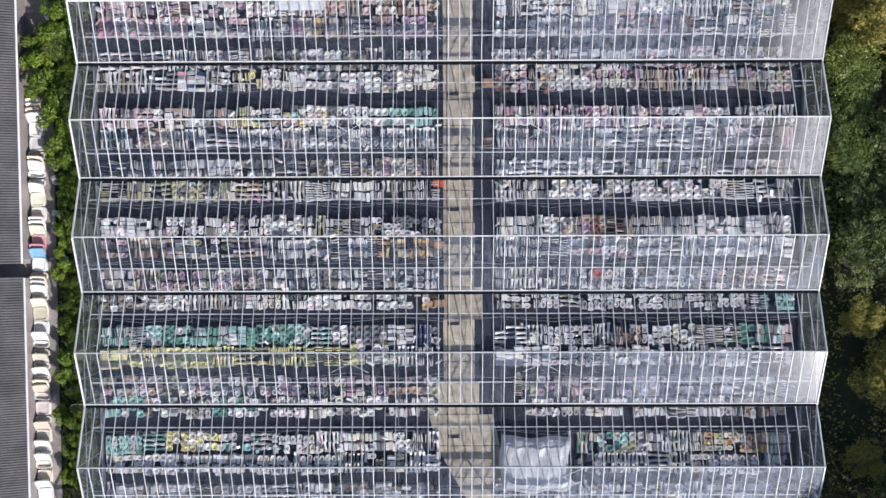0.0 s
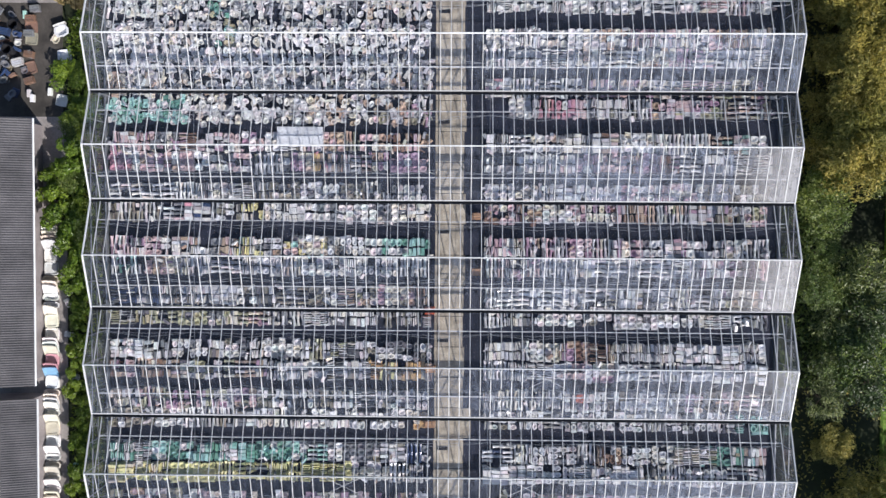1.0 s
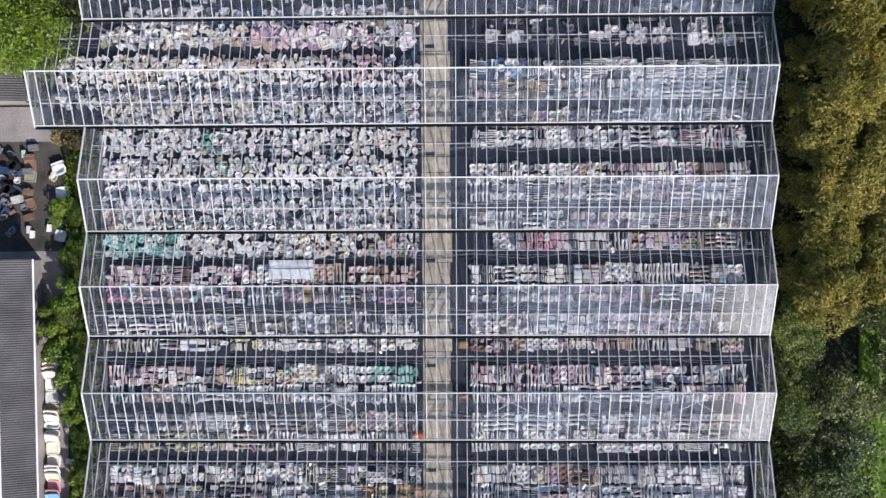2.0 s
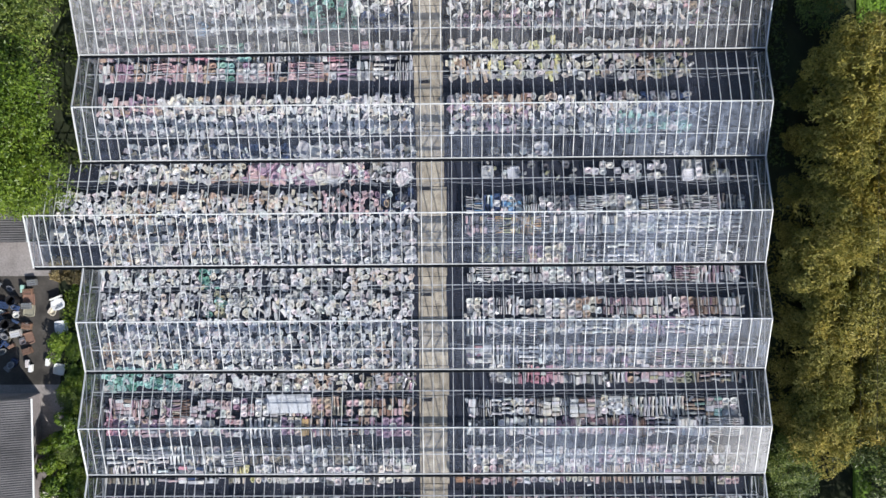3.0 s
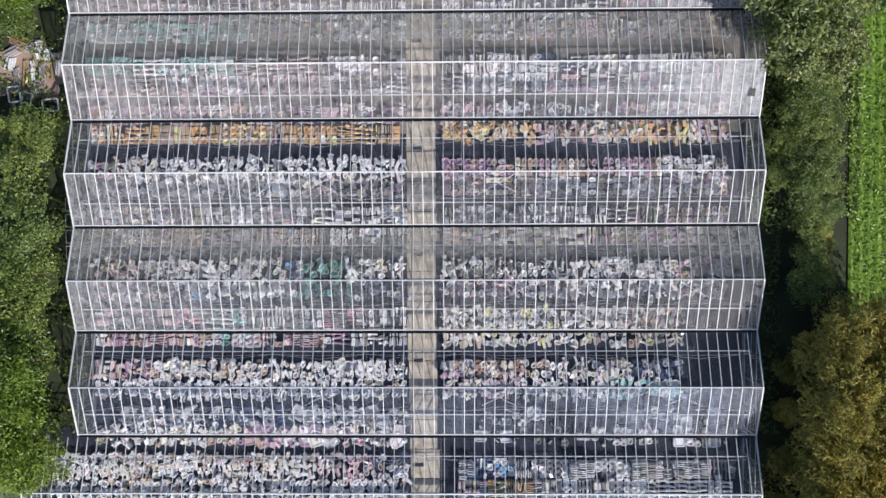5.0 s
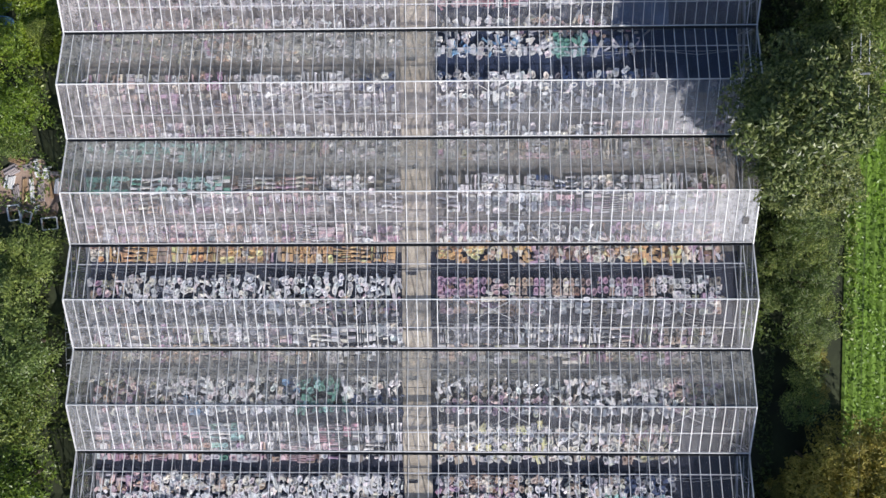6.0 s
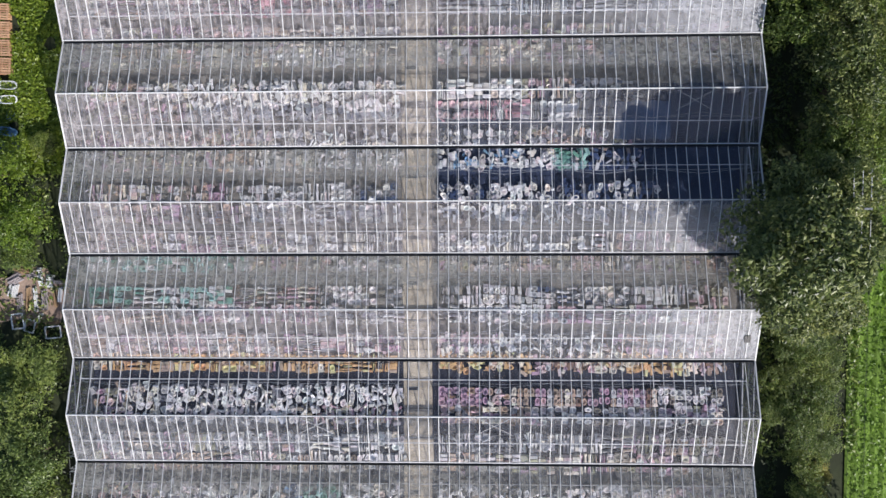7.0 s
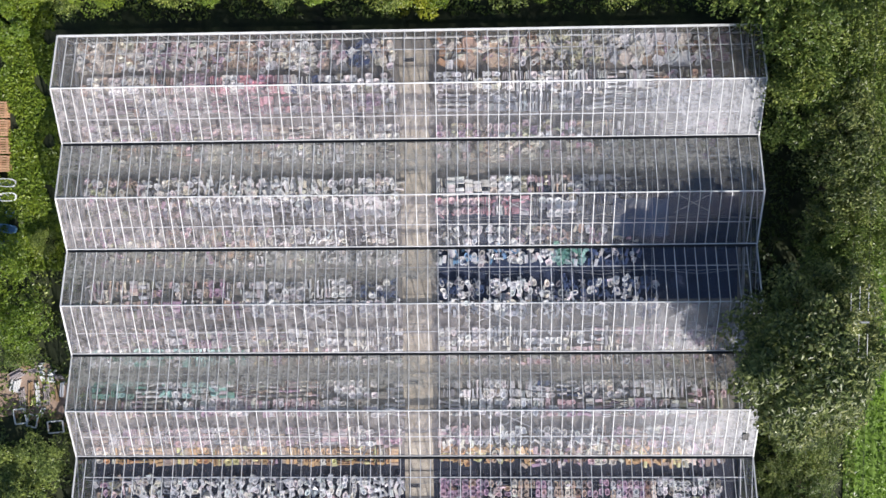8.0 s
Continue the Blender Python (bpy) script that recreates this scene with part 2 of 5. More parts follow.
WARE = {
    "white": ceramic("white_ware", (0.83, 0.83, 0.83)),
    "pale": ceramic("pale_grey_ware", (0.60, 0.60, 0.62)),
    "grey": ceramic("grey_ware", (0.20, 0.21, 0.23)),
    "cream": ceramic("cream_ware", (0.80, 0.76, 0.66)),
    "yellow": ceramic("yellow_ware", (0.80, 0.76, 0.40)),
    "pink": ceramic("pink_ware", (0.68, 0.52, 0.54)),
    "mauve": ceramic("mauve_ware", (0.46, 0.32, 0.42)),
    "rose": ceramic("rose_ware", (0.70, 0.36, 0.42)),
    "aqua": ceramic("turquoise_ware", (0.38, 0.63, 0.59)),
    "green": ceramic("green_ware", (0.16, 0.36, 0.29)),
    "olive": ceramic("avocado_ware", (0.44, 0.44, 0.30)),
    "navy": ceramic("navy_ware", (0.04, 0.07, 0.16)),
    "blue": ceramic("blue_ware", (0.20, 0.38, 0.60)),
    "tan": ceramic("tan_ware", (0.52, 0.40, 0.31)),
    "brown": ceramic("brown_ware", (0.24, 0.15, 0.11)),
    "orange": ceramic("orange_ware", (0.66, 0.44, 0.22)),
    "red": ceramic("red_ware", (0.66, 0.13, 0.05)),
    "dust": ceramic("dusty_ware", (0.30, 0.28, 0.23)),
}
LEAF = {
    "bright": leaf("bright_leaves", (0.075, 0.13, 0.012), (0.14, 0.22, 0.022), (0.23, 0.31, 0.04)),
    "mid": leaf("green_leaves", (0.048, 0.085, 0.016), (0.13, 0.19, 0.036), (0.29, 0.35, 0.10)),
    "deep": leaf("deep_green_leaves", (0.03, 0.052, 0.014), (0.11, 0.15, 0.035), (0.32, 0.355, 0.14)),
    # darker leaf green; the shade on the east side is in the colour
    "dark": leaf("shade_dark_leaves", (0.03, 0.055, 0.016), (0.06, 0.10, 0.026), (0.11, 0.155, 0.045)),
    "olive": leaf("olive_leaves", (0.15, 0.15, 0.03), (0.34, 0.30, 0.066), (0.52, 0.44, 0.13), 0.6),
    "yellow": leaf("yellow_green_leaves", (0.12, 0.15, 0.01), (0.24, 0.27, 0.02), (0.36, 0.37, 0.05)),
    "grey": leaf("grey_green_leaves", (0.075, 0.12, 0.03), (0.165, 0.23, 0.06), (0.27, 0.34, 0.10)),
    "dry": leaf("dry_stems", (0.12, 0.09, 0.04), (0.22, 0.17, 0.08), (0.34, 0.27, 0.13)),
    "crop": leaf("crop_blades", (0.08, 0.15, 0.012), (0.135, 0.25, 0.02), (0.20, 0.34, 0.035)),
}
rng = np.random.default_rng(7)


# ---- mesh helpers ----
def mesh_of(name, verts, tris, mats, index=None):
    """A mesh from arrays of corners and triangles."""
    verts, tris = np.asarray(verts, np.float32), np.asarray(tris, np.int32)
    me = bpy.data.meshes.new(name)
    me.vertices.add(len(verts))
    me.vertices.foreach_set("co", verts.ravel())
    me.loops.add(tris.size)
    me.loops.foreach_set("vertex_index", tris.ravel())
    me.polygons.add(len(tris))
    me.polygons.foreach_set("loop_start", np.arange(0, tris.size, 3, dtype=np.int32))
    for m in mats:
        me.materials.append(m)
    if index is not None:
        me.polygons.foreach_set("material_index", np.asarray(index, np.int32))
    me.polygons.foreach_set("use_smooth", np.zeros(len(tris), bool))
    me.update(calc_edges=True)
    me.validate()
    return me


def box(x0, x1, y0, y1, z0, z1, taper=0.0):
    """Corners and triangles of a box, its top drawn in by taper."""
    t = taper
    v = [(x0, y0, z0), (x1, y0, z0), (x1, y1, z0), (x0, y1, z0),
         (x0 + t, y0 + t, z1), (x1 - t, y0 + t, z1), (x1 - t, y1 - t, z1), (x0 + t, y1 - t, z1)]
    q = [(0, 3, 2, 1), (4, 5, 6, 7), (0, 1, 5, 4), (1, 2, 6, 5), (2, 3, 7, 6), (3, 0, 4, 7)]
    return np.array(v, float), np.array([f for a, b, c, d in q for f in ((a, b, c), (a, c, d))])


def joined(*parts):
    vs, ts, k = [], [], 0
    for v, t in parts:
        vs.append(v)
        ts.append(t + k)
        k += len(v)
    return np.concatenate(vs), np.concatenate(ts)


def rod(a, b, r, sides=6, r2=None):
    """A round bar from a to b."""
    a, b = np.array(a, float), np.array(b, float)
    w = (b - a) / max(np.linalg.norm(b - a), 1e-9)
    u = np.cross(w, (0, 0, 1.0) if abs(w[2]) < 0.9 else (1.0, 0, 0))
    u /= np.linalg.norm(u)
    s = np.cross(w, u)
    ang = np.arange(sides) * 2 * math.pi / sides
    ring = np.cos(ang)[:, None] * u + np.sin(ang)[:, None] * s
    v = np.concatenate([a + ring * r, b + ring * (r if r2 is None else r2)])
    t = []
    for i in range(sides):
        j = (i + 1) % sides
        t += [(i, j, sides + j), (i, sides + j, sides + i)]
    t += [(0, i + 1, i) for i in range(1, sides - 1)] + [(sides, sides + i, sides + i + 1) for i in range(1, sides - 1)]
    return v, np.array(t)


def turned(profile, sides, sx=1.0, sy=1.0, square=2.0):
    """Rings of (radius, height), oval or squarish, joined from bottom to top and closed at both ends."""
    ang = np.arange(sides) * 2 * math.pi / sides
    c, s = np.cos(ang), np.sin(ang)
    k = (np.abs(c) ** square + np.abs(s) ** square) ** (-1 / square)
    v, t = [], []
    for r, z in profile:
        v.append(np.stack([c * k * r * sx, s * k * r * sy, np.full(sides, z)], -1))
    for i in range(len(profile) - 1):
        for a in range(sides):
            b = (a + 1) % sides
            p, q = i * sides, (i + 1) * sides
            t += [(p + a, p + b, q + b), (p + a, q + b, q + a)]
    last = (len(profile) - 1) * sides
    t += [(0, i + 1, i) for i in range(1, sides - 1)] + [(last, last + i, last + i + 1) for i in range(1, sides - 1)]
    return np.concatenate(v), np.array(t)


def thing(name, label, category, at=(0, 0, 0), group="", kind=""):
    ob = new(name)
    ob.empty_display_size = 0.2
    ob.location = at
    return tagged(ob, label, category, group, kind)


def part(name, me, parent, label="", m=None):
    """One mesh object under a thing or a part."""
    ob = new(name, me)
    ob.parent = parent
    if m is not None:
        ob.matrix_basis = m
    return tagged(ob, label) if label else ob


def solid(name, vt, mat, label="", category="", group="", kind="", at=None):
    """A top-level thing of one mesh."""
    ob = new(name, mesh_of(name, *vt, [mat]))
    if at is not None:
        ob.matrix_basis = at
    return tagged(ob, label, category, group, kind)


def sheet(x0, x1, y0, y1, z, step=0.0, wave=0.0):
    nx, ny = (max(1, int((x1 - x0) / step)), max(1, int((y1 - y0) / step))) if step else (1, 1)
    xs, ys = np.linspace(x0, x1, nx + 1), np.linspace(y0, y1, ny + 1)
    gx, gy = np.meshgrid(xs, ys)
    gz = np.full_like(gx, z)
    if wave:
        gz += rng.uniform(-wave, wave, gz.shape)
    v = np.stack([gx, gy, gz], -1).reshape(-1, 3)
    i = (np.arange(ny)[:, None] * (nx + 1) + np.arange(nx)).ravel()
    return v, np.concatenate([np.stack([i, i + 1, i + nx + 2], -1), np.stack([i, i + nx + 2, i + nx + 1], -1)])


# ---- ground, field, floors ----
PITCH, EAVE, RISE = 6.4, 2.4, 1.1
WEST, PANE, PANES = -20.55, 0.608, 68
EAST = WEST + PANE * PANES
FIRST, LAST = -2, 13
SOUTH, NORTH = FIRST * PITCH, LAST * PITCH

solid("ground", joined(sheet(-2500, 2500, -2500, 2500, -0.03)), EARTH, "rough grass and bare earth round the greenhouse", "ground", kind="structure")
gx = np.arange(27.3, 48.0, 0.14)
gy = np.linspace(-40, 160, 60)
mx, my = np.meshgrid(gx, gy)
mz = 0.05 + 0.05 * np.cos(mx / 0.28 * math.pi) + 0.02 * np.sin(my * 1.7 + mx * 3)
fv = np.stack([mx, my, mz], -1).reshape(-1, 3)
fi = (np.arange(len(gy) - 1)[:, None] * len(gx) + np.arange(len(gx) - 1)).ravel()
ft = np.concatenate([np.stack([fi, fi + 1, fi + len(gx) + 1], -1), np.stack([fi, fi + len(gx) + 1, fi + len(gx)], -1)])
solid("field", (fv, ft), CROP_SOIL, "bright green field of young crop in fine rows", "field", kind="structure")
solid("floor", box(WEST + 0.1, EAST - 0.1, SOUTH + 0.1, 9 * PITCH - 0.6, -0.2, 0.0), FABRIC, "greenhouse floor under black ground fabric", "floor", kind="structure")
solid("floor_annex", box(-23.5, WEST + 0.09, 5 * PITCH + 0.06, 6 * PITCH - 0.06, -0.2, 0.002), FABRIC, "black ground fabric under the longer bay", "floor", kind="structure")
solid("floor_north", box(WEST + 0.1, EAST - 0.1, 9 * PITCH - 0.6, NORTH - 0.1, -0.2, 0.0), DUSTY_FLOOR, "dusty bare concrete greenhouse floor", "floor", kind="structure")
solid("yard", box(-34, -23.15, -14, 24.4, -0.2, 0.012), YARD, "worn concrete strip along the sheds", "yard", kind="structure")
solid("yard_dirt", box(-34, -23.3, 24.4, 31.4, -0.2, 0.008), DIRT, "dirty yard between the sheds, its colour darkened for shade", "yard", kind="structure")
solid("yard_slab", box(-34, -23.6, 31.4, 33.6, -0.2, 0.02), YARD, "pale concrete slab by the small shed", "yard", kind="structure")

path = thing("path", "sandy concrete path down the middle of the greenhouse", "path", kind="structure")
for i in range(50):
    y0 = SOUTH + 0.3 + i * 1.9
    if y0 + 1.9 > NORTH:
        break
    a, b = -0.22 + rng.uniform(-0.03, 0.03), 1.60 + rng.uniform(-0.07, 0.08)
    if 3.2 < y0 < 6.4:
        b += 0.45
    if y0 < 0.5:
        a, b = a - 0.9, b + 0.2
    if y0 < -2.6:
        b += 0.8
    drift = -0.2 * min(1.0, max(0.0, (y0 - 30.0) / 14.0))
    a, b = a + drift, b + drift
    v, t = box(a, b, y0 + 0.01, y0 + 1.885, -0.05, 0.03 + rng.uniform(0, 0.01), 0.01)
    v[:, 0] += np.maximum(0, -2.2 - v[:, 1]) * 0.55
    part("slab", mesh_of("slab", v, t, [CONCRETE]), path)

# ---- greenhouse bays ----
SLOPE = math.atan2(RISE, PITCH / 2)
LENGTH = math.hypot(RISE, PITCH / 2)
BAR = joined(box(-0.012, 0.012, 0.1, LENGTH, -0.02, 0.02), box(-0.018, 0.018, 0.1, LENGTH, 0.02, 0.03))
bar_mesh = mesh_of("glazing_bar", *BAR, [WHITE_BAR])
rake_mesh = mesh_of("barge_bar", *box(-0.032, 0.032, 0.02, LENGTH, -0.05, 0.05), [WHITE_BAR])
pane_mesh = {k: mesh_of("pane", *box(0.004, PANE - 0.004, 0.1, LENGTH - 0.03, 0.0, 0.005), [m]) for k, m in GLASS.items()}


def slope_pose(x, y, north):
    """From the eave up to the ridge: the slope that faces south, or the one that faces north."""
    if north:
        return pose(x, y, EAVE, 0, 0, 180) @ pose(0, 0, 0, math.degrees(SLOPE), 0, 0)
    return pose(x, y, EAVE, math.degrees(SLOPE), 0, 0)


def channel(x0, x1, y0, y1, z0, z1, t):
    """A gutter of U section along x."""
    sec = [(y0, z0), (y1, z0), (y1, z1), (y1 - t, z1), (y1 - t, z0 + t), (y0 + t, z0 + t), (y0 + t, z1), (y0, z1)]
    v = np.array([(x, y, z) for x in (x0, x1) for y, z in sec])
    tr = []
    for i in range(8):
        j = (i + 1) % 8
        tr += [(i, j, 8 + j), (i, 8 + j, 8 + i)]
    for a, b, c in ((0, 5, 1), (1, 5, 4), (1, 4, 2), (2, 4, 3), (0, 6, 5), (0, 7, 6)):
        tr += [(a, b, c), (8 + a, 8 + c, 8 + b)]
    return v, np.array(tr)


def gable(x, out):
    """A glazed end wall with posts, sill and rafters' line."""
    frame_parts = [box(x - 0.04, x + 0.04, 0, PITCH, 0, 0.35)]
    for i in range(5):
        y = PITCH * i / 4
        top = EAVE + RISE * (1 - abs(y - PITCH / 2) / (PITCH / 2))
        y = min(max(y, 0.03), PITCH - 0.03)
        frame_parts.append(box(x - 0.018, x + 0.018, y - 0.018, y + 0.018, 0.3, top - 0.03))
    frame_parts.append(box(x - 0.02, x + 0.02, 0, PITCH, EAVE - 0.07, EAVE - 0.03))
    v = np.array([(x, 0, 0.35), (x, PITCH, 0.35), (x, PITCH, EAVE), (x, PITCH / 2, EAVE + RISE), (x, 0, EAVE)])
    v2 = v + (0.006 * out, 0, 0)
    t = [(0, 1, 2), (0, 2, 4), (4, 2, 3)]
    t2 = [(a + 5, c + 5, b + 5) for a, b, c in t]
    return joined(*frame_parts), (np.concatenate([v, v2]), np.array(t + t2))


def bay(k, state, extra=0, right_pale=0, label=""):
    """One pitched bay between gutters k and k + 1. state: the glass of the south and north slopes."""
    g = thing("greenhouse_bay", label or "long glazed greenhouse bay with white glazing bars and dark gutter", "greenhouse", (0, k * PITCH, 0), "bays of the greenhouse")
    west = WEST - extra * PANE
    n = PANES + extra
    length = EAST - west
    part("ridge", mesh_of("ridge", *joined(box(west, EAST, PITCH / 2 - 0.038, PITCH / 2 + 0.038, EAVE + RISE - 0.02, EAVE + RISE + 0.055, 0.012), box(west, EAST, PITCH / 2 - 0.02, PITCH / 2 + 0.02, EAVE + RISE - 0.12, EAVE + RISE - 0.02)), [WHITE_BAR]), g)
    part("gutter", mesh_of("gutter", *channel(west, EAST, -0.115, 0.06, EAVE - 0.1, EAVE + 0.03, 0.025), [GUTTER]), g, "dark metal gutter")
    part("eave_bar", mesh_of("eave_bar", *box(west, EAST, 0.065, 0.13, EAVE - 0.03, EAVE + 0.085, 0.008), [WHITE_BAR]), g)
    for north in (False, True):
        s = 0.36 if north else 0.44
        y = (2 - s if north else s) * PITCH / 2
        z = EAVE + RISE * s - 0.06
        part("purlin", mesh_of("purlin", *box(west + 0.6, EAST - 0.6, y - 0.025, y + 0.025, z - 0.05, z), [WHITE_BAR]), g)
        ties = []
        side = -1 if north else 1
        for i in range(7):
            xa, xb = west + 0.6 + i * (length - 1.2) / 7, west + 0.6 + (i + 1) * (length - 1.2) / 7
            xm = (xa + xb) / 2
            for bow in (0.10, 0.30):
                ties += [rod((xa, y + side * 0.2, z - 0.1), (xm, y + side * (0.2 + bow), z - 0.16), 0.011, 4), rod((xm, y + side * (0.2 + bow), z - 0.16), (xb, y + side * 0.2, z - 0.1), 0.011, 4)]
        part("tie_rods", mesh_of("tie_rods", *joined(*ties), [STEEL]), g, "thin bowed steel tie rods")
        for i in range(n + 1):
            x = west + i * PANE
            end = i in (0, n)
            part("barge_bar" if end else "glazing_bar", rake_mesh if end else bar_mesh, g, m=slope_pose(x, PITCH if north else 0, north))
            if i < n:
                glass_kind = state[1 if north else 0]
                # bays 2 and 3 end in painted glare, the others in whitewash
                if not north and right_pale and i >= n - (6 if k in (2, 3) else 26):
                    glass_kind = "glare_end" if k in (2, 3) else "limed"
                if not north and k == 11 and x < 1.5:
                    glass_kind = "veiled"
                if north and k == 10 and x < 1.5:
                    glass_kind = "algae"
                x0 = x + PANE if north else x
                part("pane", pane_mesh[glass_kind], g, m=slope_pose(x0, PITCH if north else 0, north))
    # wind braces under the glass, trusses and posts
    for x in ((-6.5, 4.2, 15.2) if k % 2 == 0 else (5.4, 15.8)):
        ya, yb = PITCH / 2 - 0.1, PITCH * 0.31
        za, zb = EAVE + RISE * (ya / PITCH * 2) - 0.1, EAVE + RISE * (yb / PITCH * 2) - 0.1
        part("wind_brace", mesh_of("wind_brace", *joined(rod((x, ya, za), (x + 2.1, yb, zb), 0.016, 5), rod((x + 2.1, ya, za), (x, yb, zb - 0.04), 0.016, 5)), [WHITE_BAR]), g)
    for i in range(8):
        x = west + 0.3 + i * (length - 0.6) / 7
        if 0.1 < x < 1.7:
            x = -0.05
        bits = [rod((x, 0.1, EAVE - 0.12), (x, PITCH - 0.1, EAVE - 0.12), 0.014, 5)]
        for y in (0.25 * PITCH, 0.5 * PITCH, 0.75 * PITCH):
            top = EAVE + RISE * (1 - abs(y - PITCH / 2) / (PITCH / 2)) - 0.1
            bits.append(rod((x, y, EAVE - 0.12), (x, y, top), 0.012, 4))
        part("truss", mesh_of("truss", *joined(*bits), [STEEL]), g, "thin galvanised steel truss")
        part("post", mesh_of("post", *box(x - 0.04, x + 0.04, -0.04, 0.04, 0, EAVE - 0.16), [STEEL]), g)
    for x, out in ((west, -1), (EAST, 1)):
        fr, gl = gable(x, out)
        ob = part("gable_frame", mesh_of("gable_frame", *fr, [STEEL]), g)
        part("gable_glass", mesh_of("gable_glass", *gl, [GLASS["end"]]), ob)
    return g


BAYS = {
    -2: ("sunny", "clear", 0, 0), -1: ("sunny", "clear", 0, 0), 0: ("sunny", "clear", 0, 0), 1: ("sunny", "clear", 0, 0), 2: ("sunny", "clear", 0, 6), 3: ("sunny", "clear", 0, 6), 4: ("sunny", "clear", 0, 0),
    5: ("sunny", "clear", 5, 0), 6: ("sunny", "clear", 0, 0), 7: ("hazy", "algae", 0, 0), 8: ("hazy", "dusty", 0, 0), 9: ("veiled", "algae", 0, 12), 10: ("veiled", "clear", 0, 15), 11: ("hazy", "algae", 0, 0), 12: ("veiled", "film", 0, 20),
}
for k, (s, nn, extra, pale_end) in BAYS.items():
    bay(k, (s, nn), extra, pale_end)
# outer walls under the first and the last eave
for y, nm in ((SOUTH, "wall_south"), (NORTH, "wall_north")):
    bits = [box(WEST, EAST, y - 0.05, y + 0.05, 0, 0.35), box(WEST, EAST, y - 0.06, y + 0.06, EAVE - 0.1, EAVE + 0.05)]
    bits += [box(x - 0.025, x + 0.025, y - 0.03, y + 0.03, 0.35, EAVE - 0.1) for x in np.linspace(WEST + 0.03, EAST - 0.03, 35)]
    w = solid(nm, joined(*bits), WHITE_BAR, "low glazed greenhouse side wall with white posts", "wall", kind="structure")
    # wall glass made opaque so the ground behind it falls into shadow
    part("wall_glass", mesh_of("wall_glass", *box(WEST, EAST, y - 0.004, y + 0.004, 0.35, EAVE - 0.1), [GLASS["sun_block"]]), w)


# ---- sheds, yard and trees beside the greenhouse ----
def shed(name, x_eave, x_ridge, y0, y1, eave, ridge, label):
    """A low shed: walls, corrugated sheets down the near slope, plain far slope, white ridge and barge boards."""
    g = thing(name, label, "shed", (0, 0, 0), "sheds beside the greenhouse")
    far = 2 * x_ridge - x_eave
    part("wall", mesh_of("wall", *box(far + 0.3, x_eave - 0.62, y0 + 0.15, y1 - 0.15, 0, eave - 0.05), [RENDERED]), g, "pale rendered wall")
    step, y = 1.05, y0
    while y < y1 - 0.05:
        y2 = min(y + step, y1)
        m = int((y2 - y) / 0.035)
        ys = np.linspace(y, y2 + 0.02, m + 1)
        zs = 0.022 * np.cos(ys / 0.146 * 2 * math.pi)
        top = np.stack([np.full(m + 1, x_ridge), ys, ridge + zs], -1)
        low = np.stack([np.full(m + 1, x_eave), ys, eave + zs], -1)
        v = np.concatenate([top, low, top - (0, 0, 0.01), low - (0, 0, 0.01)])
        i, o = np.arange(m), m + 1
        t = np.concatenate([np.stack([i, o + i, o + i + 1], -1), np.stack([i, o + i + 1, i + 1], -1), np.stack([2 * o + i, 3 * o + i + 1, 3 * o + i], -1), np.stack([2 * o + i, 2 * o + i + 1, 3 * o + i + 1], -1), np.stack([o + i, 3 * o + i, 3 * o + i + 1], -1), np.stack([o + i, 3 * o + i + 1, o + i + 1], -1)])
        part("roof_sheet", mesh_of("roof_sheet", v, t, [SHEET_ROOF]), g)
        y += step
    v = np.array([(x_ridge, y0, ridge - 0.03), (x_ridge, y1, ridge - 0.03), (far, y1, eave - 0.03), (far, y0, eave - 0.03)])
    part("far_slope", mesh_of("far_slope", *joined((np.concatenate([v, v - (0, 0, 0.05)]), np.array([(0, 1, 2), (0, 2, 3), (4, 6, 5), (4, 7, 6)]))), [SLATE]), g, "blue-grey far roof slope")
    part("ridge_cap", mesh_of("ridge_cap", *rod((x_ridge, y0, ridge + 0.02), (x_ridge, y1, ridge + 0.02), 0.07, 8), [WHITE_BAR]), g, "pale ridge capping")
    part("eave_gutter", mesh_of("eave_gutter", *rod((x_eave + 0.05, y0, eave - 0.05), (x_eave + 0.05, y1, eave - 0.05), 0.055, 8), [WHITE_BAR]), g, "pale half-round gutter")
    return g


shed("long_shed", -24.0, -25.9, 8.1, 24.0, 2.4, 3.0, "long low shed with a grey corrugated roof")
shed("long_shed", -23.9, -25.9, -14.0, 7.3, 2.4, 3.0, "long low shed with a grey corrugated roof and white gutter")
shed("lean_to", -24.0, -26.5, 33.6, 37.0, 2.5, 2.9, "small shed with corrugated roof half under a tree")


